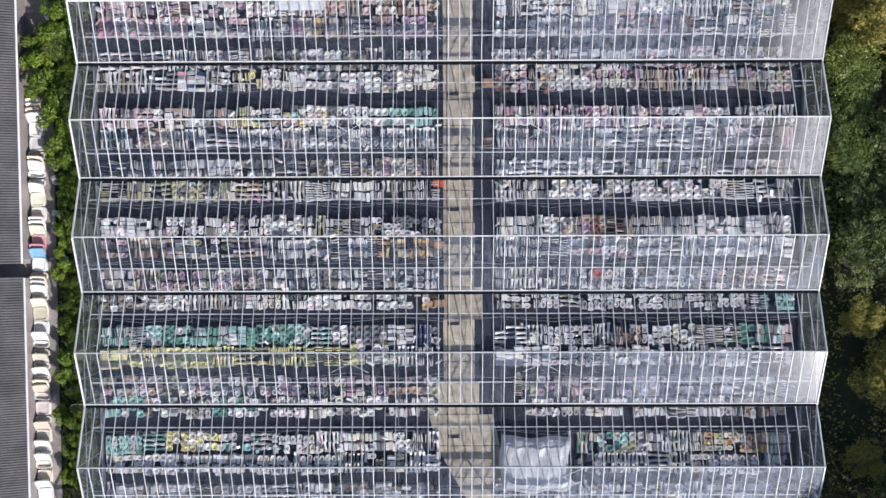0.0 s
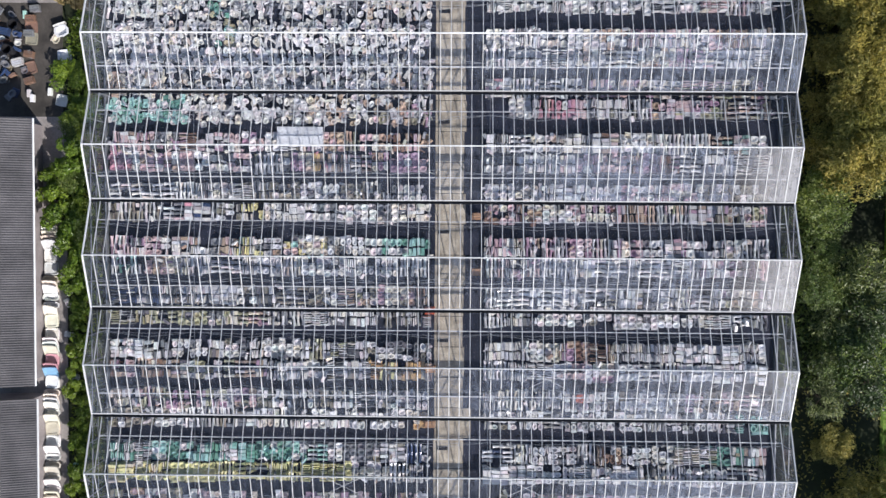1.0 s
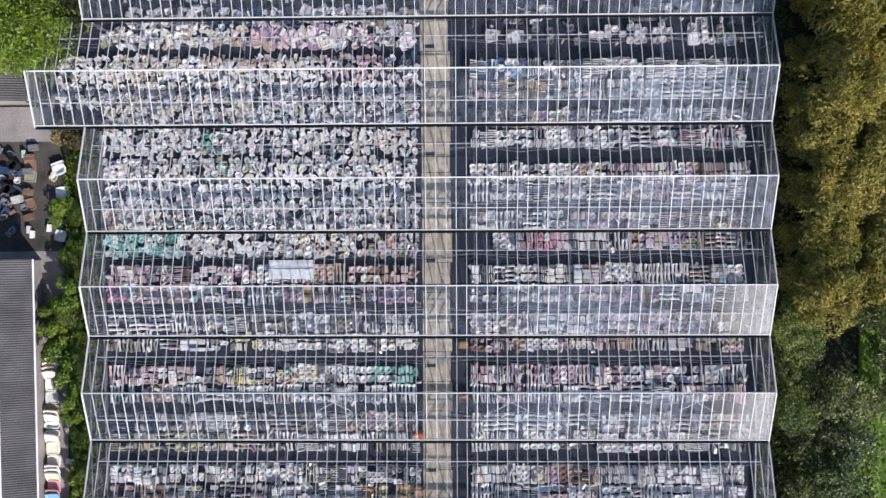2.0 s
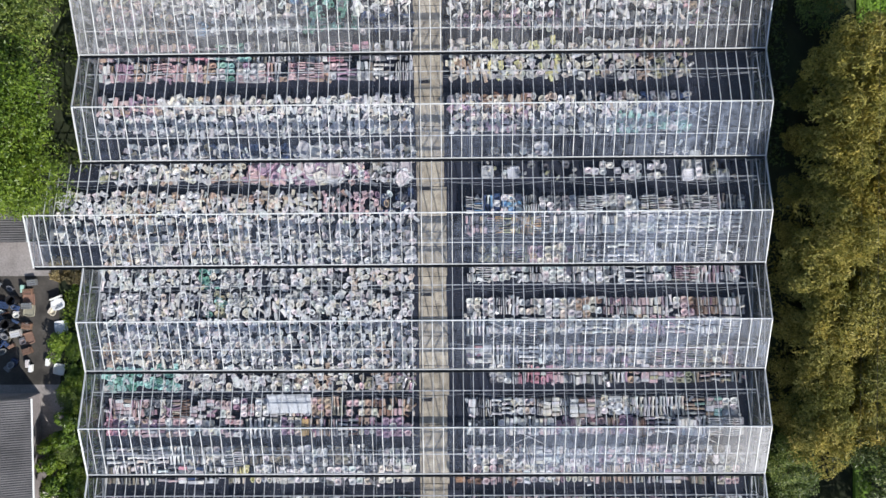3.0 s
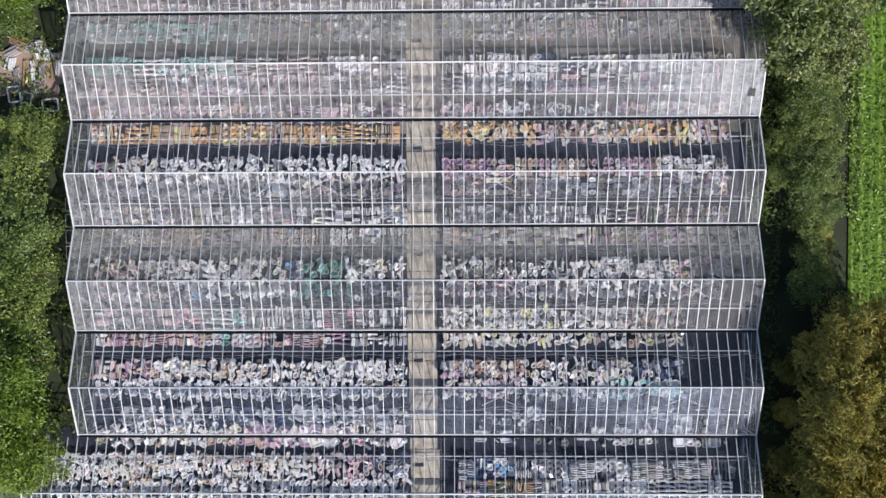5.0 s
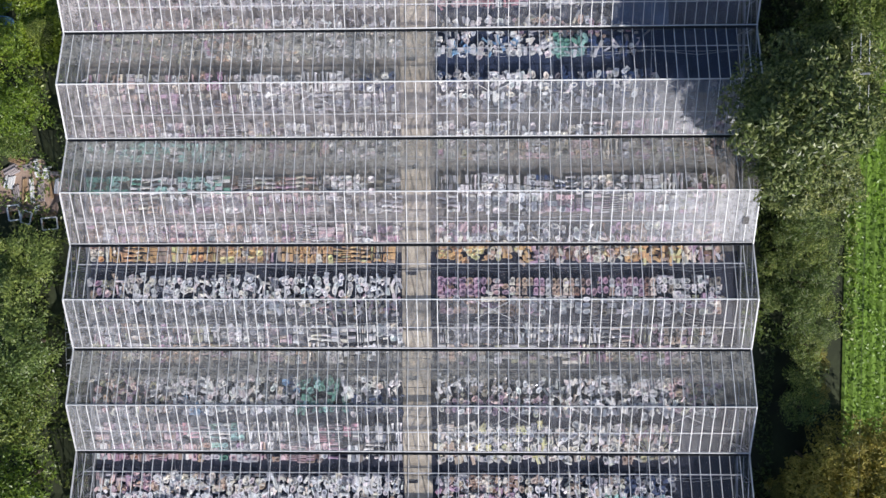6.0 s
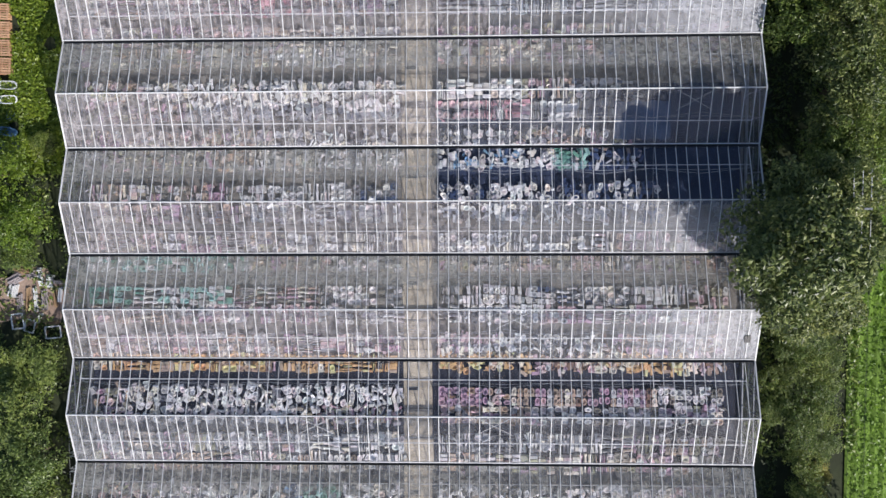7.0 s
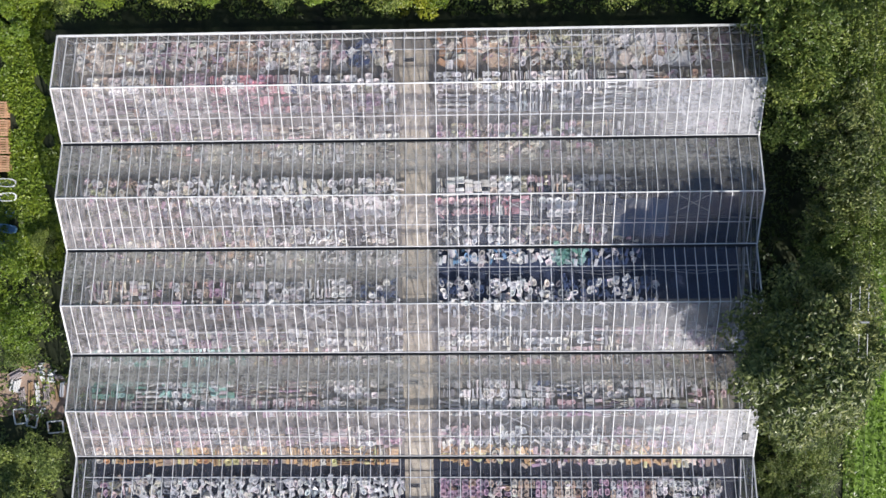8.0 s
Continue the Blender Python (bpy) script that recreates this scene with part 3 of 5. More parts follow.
def crown_mesh(name, kind, radius, height, lobes, leaves, size, seed, low=0.25, slim=0.45):
    """Many small leaves on the shells of uneven lobes, thinner inside, with gaps."""
    r = np.random.default_rng(seed)
    ang, rad = r.uniform(0, 2 * math.pi, lobes), radius * np.sqrt(r.uniform(0, 1, lobes)) * 0.78
    cz = height * (low + (0.93 - low) * r.uniform(0, 1, lobes) ** 0.6 * (1 - 0.45 * (rad / radius) ** 2))
    centre = np.stack([np.cos(ang) * rad, np.sin(ang) * rad, cz], -1)
    size_of = radius * r.uniform(0.17, 0.40, lobes)
    which = r.integers(0, lobes, leaves)
    d = r.normal(size=(leaves, 3))
    d /= np.linalg.norm(d, axis=1)[:, None]
    d[:, 2] = np.where(r.uniform(size=leaves) < 0.7, np.abs(d[:, 2]), d[:, 2])
    shell = r.uniform(0.55, 1.12, leaves) ** 0.6
    p = centre[which] + d * (size_of[which] * shell)[:, None] * (1, 1, 0.8)
    p[:, 2] = np.maximum(p[:, 2], 0.1)
    nrm = d * 0.8 + r.normal(size=(leaves, 3)) * 0.7 + (0.1, -0.15, 0.7)
    nrm /= np.linalg.norm(nrm, axis=1)[:, None]
    u = np.cross(nrm, r.normal(size=(leaves, 3)))
    u /= np.linalg.norm(u, axis=1)[:, None]
    w = np.cross(nrm, u)
    s = (size * r.uniform(0.55, 1.35, leaves))[:, None]
    fold = nrm * s * 0.22
    v = np.stack([p - u * s, p + w * s * slim - fold, p + u * s, p - w * s * slim - fold], 1).reshape(-1, 3)
    i = np.arange(leaves) * 4
    t = np.concatenate([np.stack([i, i + 1, i + 2], -1), np.stack([i, i + 2, i + 3], -1)])
    return mesh_of(name, v, t, [LEAF[kind]]), centre


def tree(name, kind, radius, height, seed, label, leaves=3400, size=0.17, lobes=26, low=0.3, category="tree"):
    g = thing(name, label, category)
    me, centre = crown_mesh("crown", kind, radius, height, lobes, leaves, size, seed, low, 0.32 if kind == "olive" else 0.45)
    fork = height * 0.35
    bits = [rod((0, 0, -0.1), (0.05, 0.03, fork), 0.035 * height, 8, 0.022 * height)]
    for c in centre[:9]:
        bits.append(rod((0.05, 0.03, fork * 0.92), c, 0.013 * height, 5, 0.004 * height))
    part("trunk", mesh_of("trunk", *joined(*bits), [BARK]), g, "forked bark-covered trunk")
    part("crown", me, g)
    return g


KINDS = {}
for i, (key, kind, rad, hei, lab, low, siz) in enumerate([
    ("bright", "bright", 2.6, 5.2, "broad tree with bright green leaves", 0.3, 0.10),
    ("mid", "mid", 2.3, 4.6, "leafy green tree beside the greenhouse", 0.3, 0.105),
    ("dark", "dark", 2.2, 4.4, "dark green tree, partial shade put into its leaf colour", 0.3, 0.12),
    ("tall", "deep", 2.3, 8.6, "tall leafy tree leaning over the glass", 0.38, 0.10),
    ("wood", "deep", 2.4, 5.0, "dense dark green tree in the wood", 0.3, 0.11),
    ("olive", "olive", 2.1, 3.4, "tall shrub with olive-brown leaves", 0.2, 0.125),
    ("grey", "grey", 2.2, 4.6, "tall willow tree with grey-green leaves", 0.3, 0.10),
    ("yellow", "yellow", 1.2, 2.0, "small yellow-green bush by the end wall", 0.2, 0.11),
    ("bush", "bright", 1.0, 1.7, "low green bush beside the glass", 0.15, 0.09),
    ("bright_bush", "bright", 1.0, 1.6, "low bush with bright green leaves", 0.15, 0.09),
    ("dry", "dry", 0.9, 1.2, "low dry bush with straw-coloured stems", 0.1, 0.12),
]):
    KINDS[key] = [tree("tree" if hei > 2.5 else "bush", kind, rad, hei, 100 + i * 10 + s, lab, leaves={"bright": 5200, "tall": 11000, "olive": 4400, "mid": 3100, "grey": 3800, "wood": 3400}.get(key, 2400) if hei > 2.5 else 2000, size=siz, lobes=38 if hei > 2.5 else 14, low=low, category="tree" if hei > 2.5 else "bush") for s in range(2 if hei > 2.5 else 1)]
used = set()


def plant(key, x, y, scale=1.0, tall=1.0):
    """One tree or bush of a kind, turned and scaled by its place."""
    r = np.random.default_rng(int(abs(x * 131 + y * 977)) + 5)
    pool = KINDS[key]
    pick = pool[int(r.integers(len(pool)))]
    m = pose(x, y, -0.02, 0, 0, float(r.uniform(0, 360)))
    s = scale * float(r.uniform(0.9, 1.1))
    if pick.name not in used:
        used.add(pick.name)
        pick.matrix_basis = m
        ob = pick
    else:
        ob = copy_thing(pick, m)
    ob.scale = (s, s, s * tall)
    tagged(ob, group="trees and bushes round the greenhouse")
    return ob


# east side
for y in np.arange(7.5, 21.5, 2.2):
    plant("wood" if int(y) % 2 else "mid", 22.9 + (y * 7 % 3) * 0.35, y, 0.62, 0.7)
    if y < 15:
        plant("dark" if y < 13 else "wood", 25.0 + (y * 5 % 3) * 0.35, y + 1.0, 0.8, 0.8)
for x, y, s in ((22.6, 14.5, 0.6), (24.4, 10.2, 0.8), (22.8, 19.5, 0.7)):
    plant("mid", x, y, s, 0.85)
for x, y, s in ((28.3, 15.6, 0.8), (28.6, 17.8, 0.95), (28.2, 20.2, 0.9), (26.4, 21.0, 0.7)):
    plant("wood", x, y, s, 0.9)
for y in np.arange(21.5, 46, 1.75):
    far = y > 33
    plant("olive", (24.2 if far else 23.5) + (y * 7 % 4) * 0.22, y, 0.95, 2.15 if far else 1.4)
    plant("olive", 26.9 + (y * 3 % 4) * 0.3, y + 0.9, 1.05, 1.5 if far else 1.1)
for x, y, s in ((22.7, 22.4, 0.55), (22.6, 25.2, 0.5), (22.9, 28.1, 0.55), (23.0, 31.0, 0.55), (22.8, 33.6, 0.5), (23.0, 36.4, 0.55), (23.2, 39.5, 0.5), (23.4, 42.3, 0.5), (29.0, 22.5, 0.8), (29.6, 26.5, 0.6)):
    plant("olive", x, y, s, 1.1)
for x, y, s in ((25.0, 1.6, 0.9), (27.3, 2.8, 0.9), (24.2, -3.6, 0.6), (26.8, -6.5, 0.9), (23.8, 4.8, 0.7)):
    plant("olive", x, y, s)
# tall trees added, mostly out of view, to throw shade on the south-east ground
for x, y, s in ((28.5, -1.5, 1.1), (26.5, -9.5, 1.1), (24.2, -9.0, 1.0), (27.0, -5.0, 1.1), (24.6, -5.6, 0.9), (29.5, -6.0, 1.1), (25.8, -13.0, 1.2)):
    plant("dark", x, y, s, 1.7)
for y in np.arange(47.5, 62, 1.9):
    plant("mid", (23.9 if y > 51 else 24.2) + (y * 7 % 4) * 0.2, y, 0.62, 0.85)
    plant("mid" if y > 50 else "olive", 25.3 + (y * 5 % 3) * 0.2, y + 0.8, 0.45, 0.8)
    if y > 51.5:
        plant("mid", 22.5 + (y * 3 % 3) * 0.25, y + 0.9, 0.5, 0.75)
for x, y, s, h in ((25.3, 64.0, 0.85, 1.1), (25.6, 67.8, 0.9, 1.5), (24.5, 69.0, 0.9, 1.5)):
    plant("mid", x, y, s, h)
for x, y, s, h in ((21.8, 61.6, 1.2, 0.86), (21.2, 63.6, 1.5, 0.82), (21.6, 66.4, 1.45, 0.80), (24.4, 64.6, 1.1, 0.95), (24.3, 61.5, 0.95, 0.75), (24.2, 67.8, 1.15, 0.95)):
    plant("tall", x, y, s, h)
for y in np.arange(69.5, 92, 2.1):
    for c, x in enumerate((24.4, 26.6)):
        plant("wood" if c == 0 and y < 78 else "mid", x + (y * 7 % 4) * 0.25, y + 0.5 * c, 0.9, 1.25)
for x, y, s, h in ((18.3, 85.6, 1.0, 1.6), (21.2, 83.8, 0.95, 1.5), (15.2, 86.8, 0.8, 1.0), (22.9, 79.8, 0.75, 1.5), (24.6, 70.8, 0.8, 1.6), (22.2, 82.3, 1.1, 1.45), (22.4, 79.9, 0.95, 1.5), (19.9, 85.2, 1.1, 1.5), (22.6, 77.6, 0.8, 1.4)):
    plant("mid", x, y, s, h)
# north end
for i, x in enumerate(np.arange(-27, 14, 2.2)):
    plant("bright" if i % 3 else "mid", float(x), 85.9 + (i * 7 % 3) * 0.35, 0.66, 1.0)
plant("yellow", 0.6, 85.2, 1.5, 1.1)
# west side
for y in np.arange(70, 88, 1.5):
    if int(y) % 3 == 0:
        plant("bright_bush", -23.1 + (y * 3 % 3) * 0.25, y, 0.7, 0.4)
    if y > 82:
        plant("bright_bush", -24.6 + (y * 7 % 3) * 0.2, y + 0.6, 1.1, 0.8)
for x, y, s in ((-22.2, 14.6, 0.95), (-22.4, 16.3, 1.1), (-22.9, 17.9, 1.2), (-23.4, 19.2, 1.1), (-23.3, 20.6, 1.0), (-22.2, 22.0, 1.2), (-22.1, 10.4, 0.9)):
    plant("bright_bush", x, y, s, 1.2)
for x, y, s, h in ((-23.8, 66.2, 0.85, 0.95), (-24.6, 69.2, 0.8, 0.9), (-26.5, 67.5, 1.0, 1.0)):
    plant("bright", x, y, s, h)
for x, y, s, h in ((-24.2, 64.2, 0.6, 0.8), (-23.0, 70.8, 0.4, 0.6)):
    plant("mid", x, y, s, h)
for x, y, s, h in ((-23.6, 57.0, 0.9, 0.55), (-24.6, 54.2, 1.0, 0.8), (-23.5, 51.4, 0.95, 1.0), (-26.2, 56.6, 1.0, 0.55), (-25.2, 49.0, 1.0, 1.0)):
    plant("grey", x, y, s, h)
for x, y, s in ((-23.4, 48.2, 0.85), (-24.6, 46.4, 1.0)):
    plant("mid", x, y, s)
for x, y, s in ((-23.0, 37.3, 0.85), (-24.2, 42.8, 1.05), (-23.8, 39.8, 1.0), (-25.4, 37.4, 1.1), (-26.4, 41.5, 1.1), (-23.9, 36.6, 0.75)):
    plant("bright", x, y, s, 1.12)
for i, y in enumerate(np.arange(-4.6, 27.5, 1.25)):
    plant("bush" if i % 3 else "bright_bush", -22.3 + (i * 7 % 5) * 0.15, float(y), 0.66 + (i * 5 % 4) * 0.09, 1.1 if y < 23 else 0.6)
for x, y, s in ((-22.1, 17.6, 0.5), (-22.3, 20.4, 0.42), (-22.0, 15.2, 0.42), (-22.2, 23.6, 0.4)):
    plant("mid", x, y, s, 0.75)
plant("bright_bush", -22.8, 26.8, 1.35, 0.5)
plant("bright_bush", -22.2, 24.2, 1.0, 0.7)
plant("dry", -22.6, 31.9, 1.0)
plant("dry", -21.9, 31.2, 0.7)
# kinds that found no place go
for pool in KINDS.values():
    for ob in pool:
        if ob.name not in used:
            for o in (*ob.children_recursive, ob):
                bpy.data.objects.remove(o)


def litter(name, kind, areas, size, height, label, seed, bare=-0.7):
    """Uncountable low growth: leaves strewn over stretches of ground."""
    r = np.random.default_rng(seed)
    vs = []
    for x0, x1, y0, y1, count in areas:
        p = np.stack([r.uniform(x0, x1, count), r.uniform(y0, y1, count), height * r.uniform(0.05, 1, count) ** 1.5], -1)
        clump = np.sin(p[:, 0] * 2.3 + np.sin(p[:, 1] * 1.1)) + np.sin(p[:, 1] * 1.9 + p[:, 0])
        p = p[clump > bare]
        c = len(p)
        nrm = r.normal(size=(c, 3)) * 0.6 + (0, 0, 1)
        nrm /= np.linalg.norm(nrm, axis=1)[:, None]
        u = np.cross(nrm, r.normal(size=(c, 3)))
        u /= np.linalg.norm(u, axis=1)[:, None]
        w = np.cross(nrm, u)
        s = (size * r.uniform(0.5, 1.4, c))[:, None]
        vs.append(np.stack([p - u * s, p + w * s * 0.4, p + u * s, p - w * s * 0.4], 1).reshape(-1, 3))
    v = np.concatenate(vs)
    i = np.arange(len(v) // 4) * 4
    t = np.concatenate([np.stack([i, i + 1, i + 2], -1), np.stack([i, i + 2, i + 3], -1)])
    return tagged(new(name, mesh_of(name, v, t, [LEAF[kind]])), label, "undergrowth", kind="stuff")


litter("undergrowth", "mid", [(21.0, 23.6, 8, 22, 4000), (23.6, 28.5, 8, 16.5, 4000), (21.0, 28, 51, 66, 7000), (24.5, 32, 64, 90, 12000), (21.0, 25, 82, 90, 2500), (-28, -21, 38, 70, 9000), (-28, 26, 84.5, 96, 26000)], 0.13, 0.5, "low green weeds and brambles", 3)
# shade beside the east wall is painted by the dark leaf colour
litter("undergrowth", "dark", [(20.95, 24.5, 66, 82, 3600), (20.95, 23, 38, 51, 1500)], 0.13, 0.4, "weeds coloured dark for the shade under the trees", 9)
litter("undergrowth", "olive", [(21.8, 32, 21, 36, 11000), (25, 32, 36, 47, 5000), (21.3, 30, -12, 8, 3500)], 0.11, 0.5, "low olive-brown weeds", 4)
litter("undergrowth", "bright", [(-27, -21.9, 69, 88, 42000), (-22.9, -20.9, -8, 31, 7000), (-22.9, -21, 24, 31, 1200)], 0.10, 0.35, "bright grass and nettles along the glass", 5, -1.5)
litter("undergrowth", "dry", [(27.2, 33, 19, 34, 9000), (24, 29, 20, 32, 2500)], 0.12, 0.25, "dry straw-coloured grass beside the field", 8, -1.2)
litter("crop", "crop", [(27.4, 33.5, 40, 100, 30000), (27.6, 33.5, -12, 19, 8000)], 0.11, 0.22, "young crop standing in the field", 6, -9)

# power line: pole with a cross-arm, three wires along the field's edge
pole = thing("power_pole", "wooden power pole with a pale cross-arm and three wires", "power pole", (24.1, 66.7, 0))
part("mast", mesh_of("mast", *rod((0, 0, -0.1), (0, 0, 8.2), 0.13, 8, 0.09), [WOOD]), pole)
part("cross_arm", mesh_of("cross_arm", *box(-0.55, 0.55, -0.05, 0.05, 7.95, 8.05), [STEEL]), pole)
for dx in (-0.45, 0.0, 0.45):
    part("insulator", mesh_of("insulator", *turned([(0.03, 8.05), (0.06, 8.1), (0.035, 8.2), (0.05, 8.25)], 8), [WARE["white"]]), pole)
    pole.children[-1].location = (dx, 0, 0.0)
    part("wire", mesh_of("wire", *rod((dx, -48, 8.1), (dx * 0.8, 48, 8.1), 0.004, 5), [GUTTER]), pole)
    for e in (-1, 1):
        part("strain_insulator", mesh_of("strain_insulator", *rod((dx, e * 0.6, 8.1), (dx, e * 2.1, 8.1), 0.02, 6), [WARE["white"]]), pole, "pale rod insulator")


# ---- bathroom ware ----
def toilet():
    pan = turned([(0.12, 0), (0.11, 0.14), (0.20, 0.39), (0.195, 0.40), (0.125, 0.40), (0.08, 0.27)], 8, 0.9, 1.22)
    return joined(pan, box(-0.17, 0.17, 0.2, 0.36, 0.26, 0.4))


def bowl():
    return turned([(0.13, 0), (0.12, 0.1), (0.2, 0.38), (0.14, 0.385), (0.07, 0.26)], 8, 0.9, 1.35)


def cistern():
    return joined(box(-0.09, 0.09, -0.23, 0.23, 0, 0.3, -0.015), box(-0.115, 0.115, -0.26, 0.26, 0.3, 0.34, 0.02))


def basin():
    rim = turned([(0.12, 0), (0.27, 0.17), (0.275, 0.19), (0.2, 0.19), (0.1, 0.08)], 8, 0.9, 0.72, 3.0)
    return joined(rim, box(-0.2, 0.2, 0.2, 0.26, 0.08, 0.2))


def pedestal():
    return turned([(0.12, 0), (0.075, 0.2), (0.075, 0.45), (0.12, 0.66)], 8)


def bath():
    return turned([(0.3, 0), (0.34, 0.1), (0.38, 0.42), (0.4, 0.44), (0.33, 0.44), (0.28, 0.15), (0.2, 0.12)], 14, 2.1, 0.92, 4.0)


def tray():
    return joined(turned([(0.40, 0), (0.41, 0.07), (0.40, 0.085), (0.34, 0.085), (0.3, 0.04), (0.05, 0.035)], 16, 1.0, 1.0, 9.0))


def lid():
    return joined(box(-0.035, 0.035, -0.25, 0.25, 0, 0.36), box(-0.022, 0.022, -0.2, 0.2, 0.36, 0.385))


def crate():
    bits = []
    for z in (0.02, 0.14, 0.26):
        bits += [box(-0.3, 0.3, -0.21, -0.195, z, z + 0.09), box(-0.3, 0.3, 0.195, 0.21, z, z + 0.09), box(-0.3, -0.285, -0.2, 0.2, z, z + 0.09), box(0.285, 0.3, -0.2, 0.2, z, z + 0.09)]
    bits += [box(-0.29, 0.29, -0.19 + i * 0.13, -0.08 + i * 0.13, 0.30, 0.32) for i in range(3)]
    return joined(*bits)


def laid(vt):
    """Turned to lie on its side, along y."""
    v, t = vt
    v = np.stack([v[:, 0], -v[:, 2] + v[:, 2].max() / 2, v[:, 1] - v[:, 1].min()], -1)
    return v, t


SHAPES = {"toilet": toilet(), "bidet": bowl(), "cistern": cistern(), "wash_basin": basin(), "pedestal": laid(pedestal()), "bath": bath(), "shower_tray": tray(), "splashback": lid(), "crate": crate()}
WORDS = {"toilet": "ceramic toilet pan", "bidet": "ceramic bidet bowl", "cistern": "ceramic toilet cistern", "wash_basin": "ceramic wash basin", "pedestal": "ceramic basin pedestal lying down", "bath": "enamelled bath", "shower_tray": "square shower tray", "splashback": "ceramic splashback panel set on edge", "crate": "slatted packing crate"}
COLOUR_WORDS = {"white": "white", "pale": "pale grey", "grey": "dark grey", "cream": "cream", "yellow": "pale yellow", "pink": "pink", "rose": "deep rose", "mauve": "dull mauve", "aqua": "turquoise", "green": "dark green", "olive": "avocado green", "navy": "navy blue", "blue": "blue", "tan": "tan", "brown": "brown", "orange": "orange", "red": "red", "dust": "dusty grey-brown"}
MIXES = {
    "white": "white white white white white pale cream grey", "grey": "pale pale white grey white dust white", "aqua": "aqua aqua aqua white pale green", "yellow": "yellow yellow yellow yellow cream white",
    "pink": "pink pink pink mauve white tan pale grey", "cream": "cream cream white white tan pale", "tan": "tan tan brown cream pink mauve pale", "orange": "orange orange orange yellow tan cream", "olive": "olive olive cream pale grey",
    "navy": "navy navy white grey pale", "dull": "dust tan pale pale mauve cream pink olive", "rose": "rose rose pink white white grey", "snow": "white white white white white pale", "green": "green aqua white pale olive", "mixed": "white pale cream tan aqua pink white yellow grey white",
    "blush": "pink pink white cream mauve pale white", "blue": "blue navy white pale", "teal": "green aqua aqua pale white", "emerald": "green green aqua green grey", "rosy": "rose rose rose pink pink mauve white", "straw": "cream cream yellow white pale white", "lemon": "yellow yellow yellow yellow yellow cream", "rust": "red orange tan rose",
}
single_mesh, single_count = {}, {}
MATS = list(WARE)


def make_crate(colour):
    """A slatted crate of separate boards."""
    mat = PALLET_WOOD if colour in ("orange", "tan") else WARE[colour]
    g = thing("crate", "", "crate")
    for z in (0.0, 0.12, 0.24):
        for e in (-1, 1):
            part("side_slat", mesh_of("side_slat", *box(-0.3, 0.3, e * 0.2 - 0.008, e * 0.2 + 0.008, z, z + 0.09), [mat]), g)
            part("end_slat", mesh_of("end_slat", *box(e * 0.291 - 0.008, e * 0.291 + 0.008, -0.19, 0.19, z, z + 0.09), [mat]), g)
    for i in range(3):
        part("lid_slat", mesh_of("lid_slat", *box(-0.29, 0.29, -0.19 + i * 0.13, -0.08 + i * 0.13, 0.33, 0.35), [mat]), g)
    return g


def place_single(kind, colour, x, y, z, turn):
    if kind == "crate":
        ob = make_crate(colour)
        ob.matrix_basis = pose(x, y, z, 0, 0, turn)
        return tagged(ob, COLOUR_WORDS[colour] + " slatted packing crate " + ("on the floor" if z < 0.1 else "stacked on another"), "crate", "packing crates")
    key = (kind, colour)
    if key not in single_mesh:
        single_mesh[key] = mesh_of(kind, *SHAPES[kind], [PALLET_WOOD if kind == "crate" and colour in ("orange", "tan") else WARE[colour]])
    ob = new(kind, single_mesh[key])
    ob.matrix_basis = pose(x, y, z, 0, 0, turn)
    return tagged(ob, COLOUR_WORDS[colour] + " " + WORDS[kind] + (" on the greenhouse floor" if z < 0.1 else " stacked on another"), kind.replace("_", " "), "bathroom ware in the greenhouse")


def mix_at(text, share):
    """The colour mix at a share of the bed's length; text holds mix:length along x."""
    segs = [q.split(":") for q in text.split()]
    at = share * sum(float(b) for _, b in segs)
    for nm, b in segs:
        at -= float(b)
        if at < 0:
            return nm
    return segs[-1][0]


# how a column of each kind is set: turn, width along x, step along y
SETTING = {
    "toilet": ((0, 0.37, 0.56), (180, 0.37, 0.56), (90, 0.56, 0.37)),
    "bidet": ((0, 0.36, 0.54), (180, 0.36, 0.54), (90, 0.54, 0.37)),
    "cistern": ((0, 0.235, 0.52), (0, 0.25, 0.54), (90, 0.54, 0.235)),
    "wash_basin": ((0, 0.47, 0.40), (180, 0.47, 0.40), (90, 0.40, 0.48)),
    "pedestal": ((0, 0.245, 0.62), (0, 0.25, 0.66), (90, 0.66, 0.26)),
    "splashback": ((0, 0.13, 0.52), (0, 0.11, 0.52), (0, 0.15, 0.56), (90, 0.52, 0.15)),
    "bath": ((0, 1.6, 0.72),), "shower_tray": ((0, 0.82, 0.82), (0, 0.82, 0.6)), "crate": ((0, 0.62, 0.44), (90, 0.44, 0.62)),
}


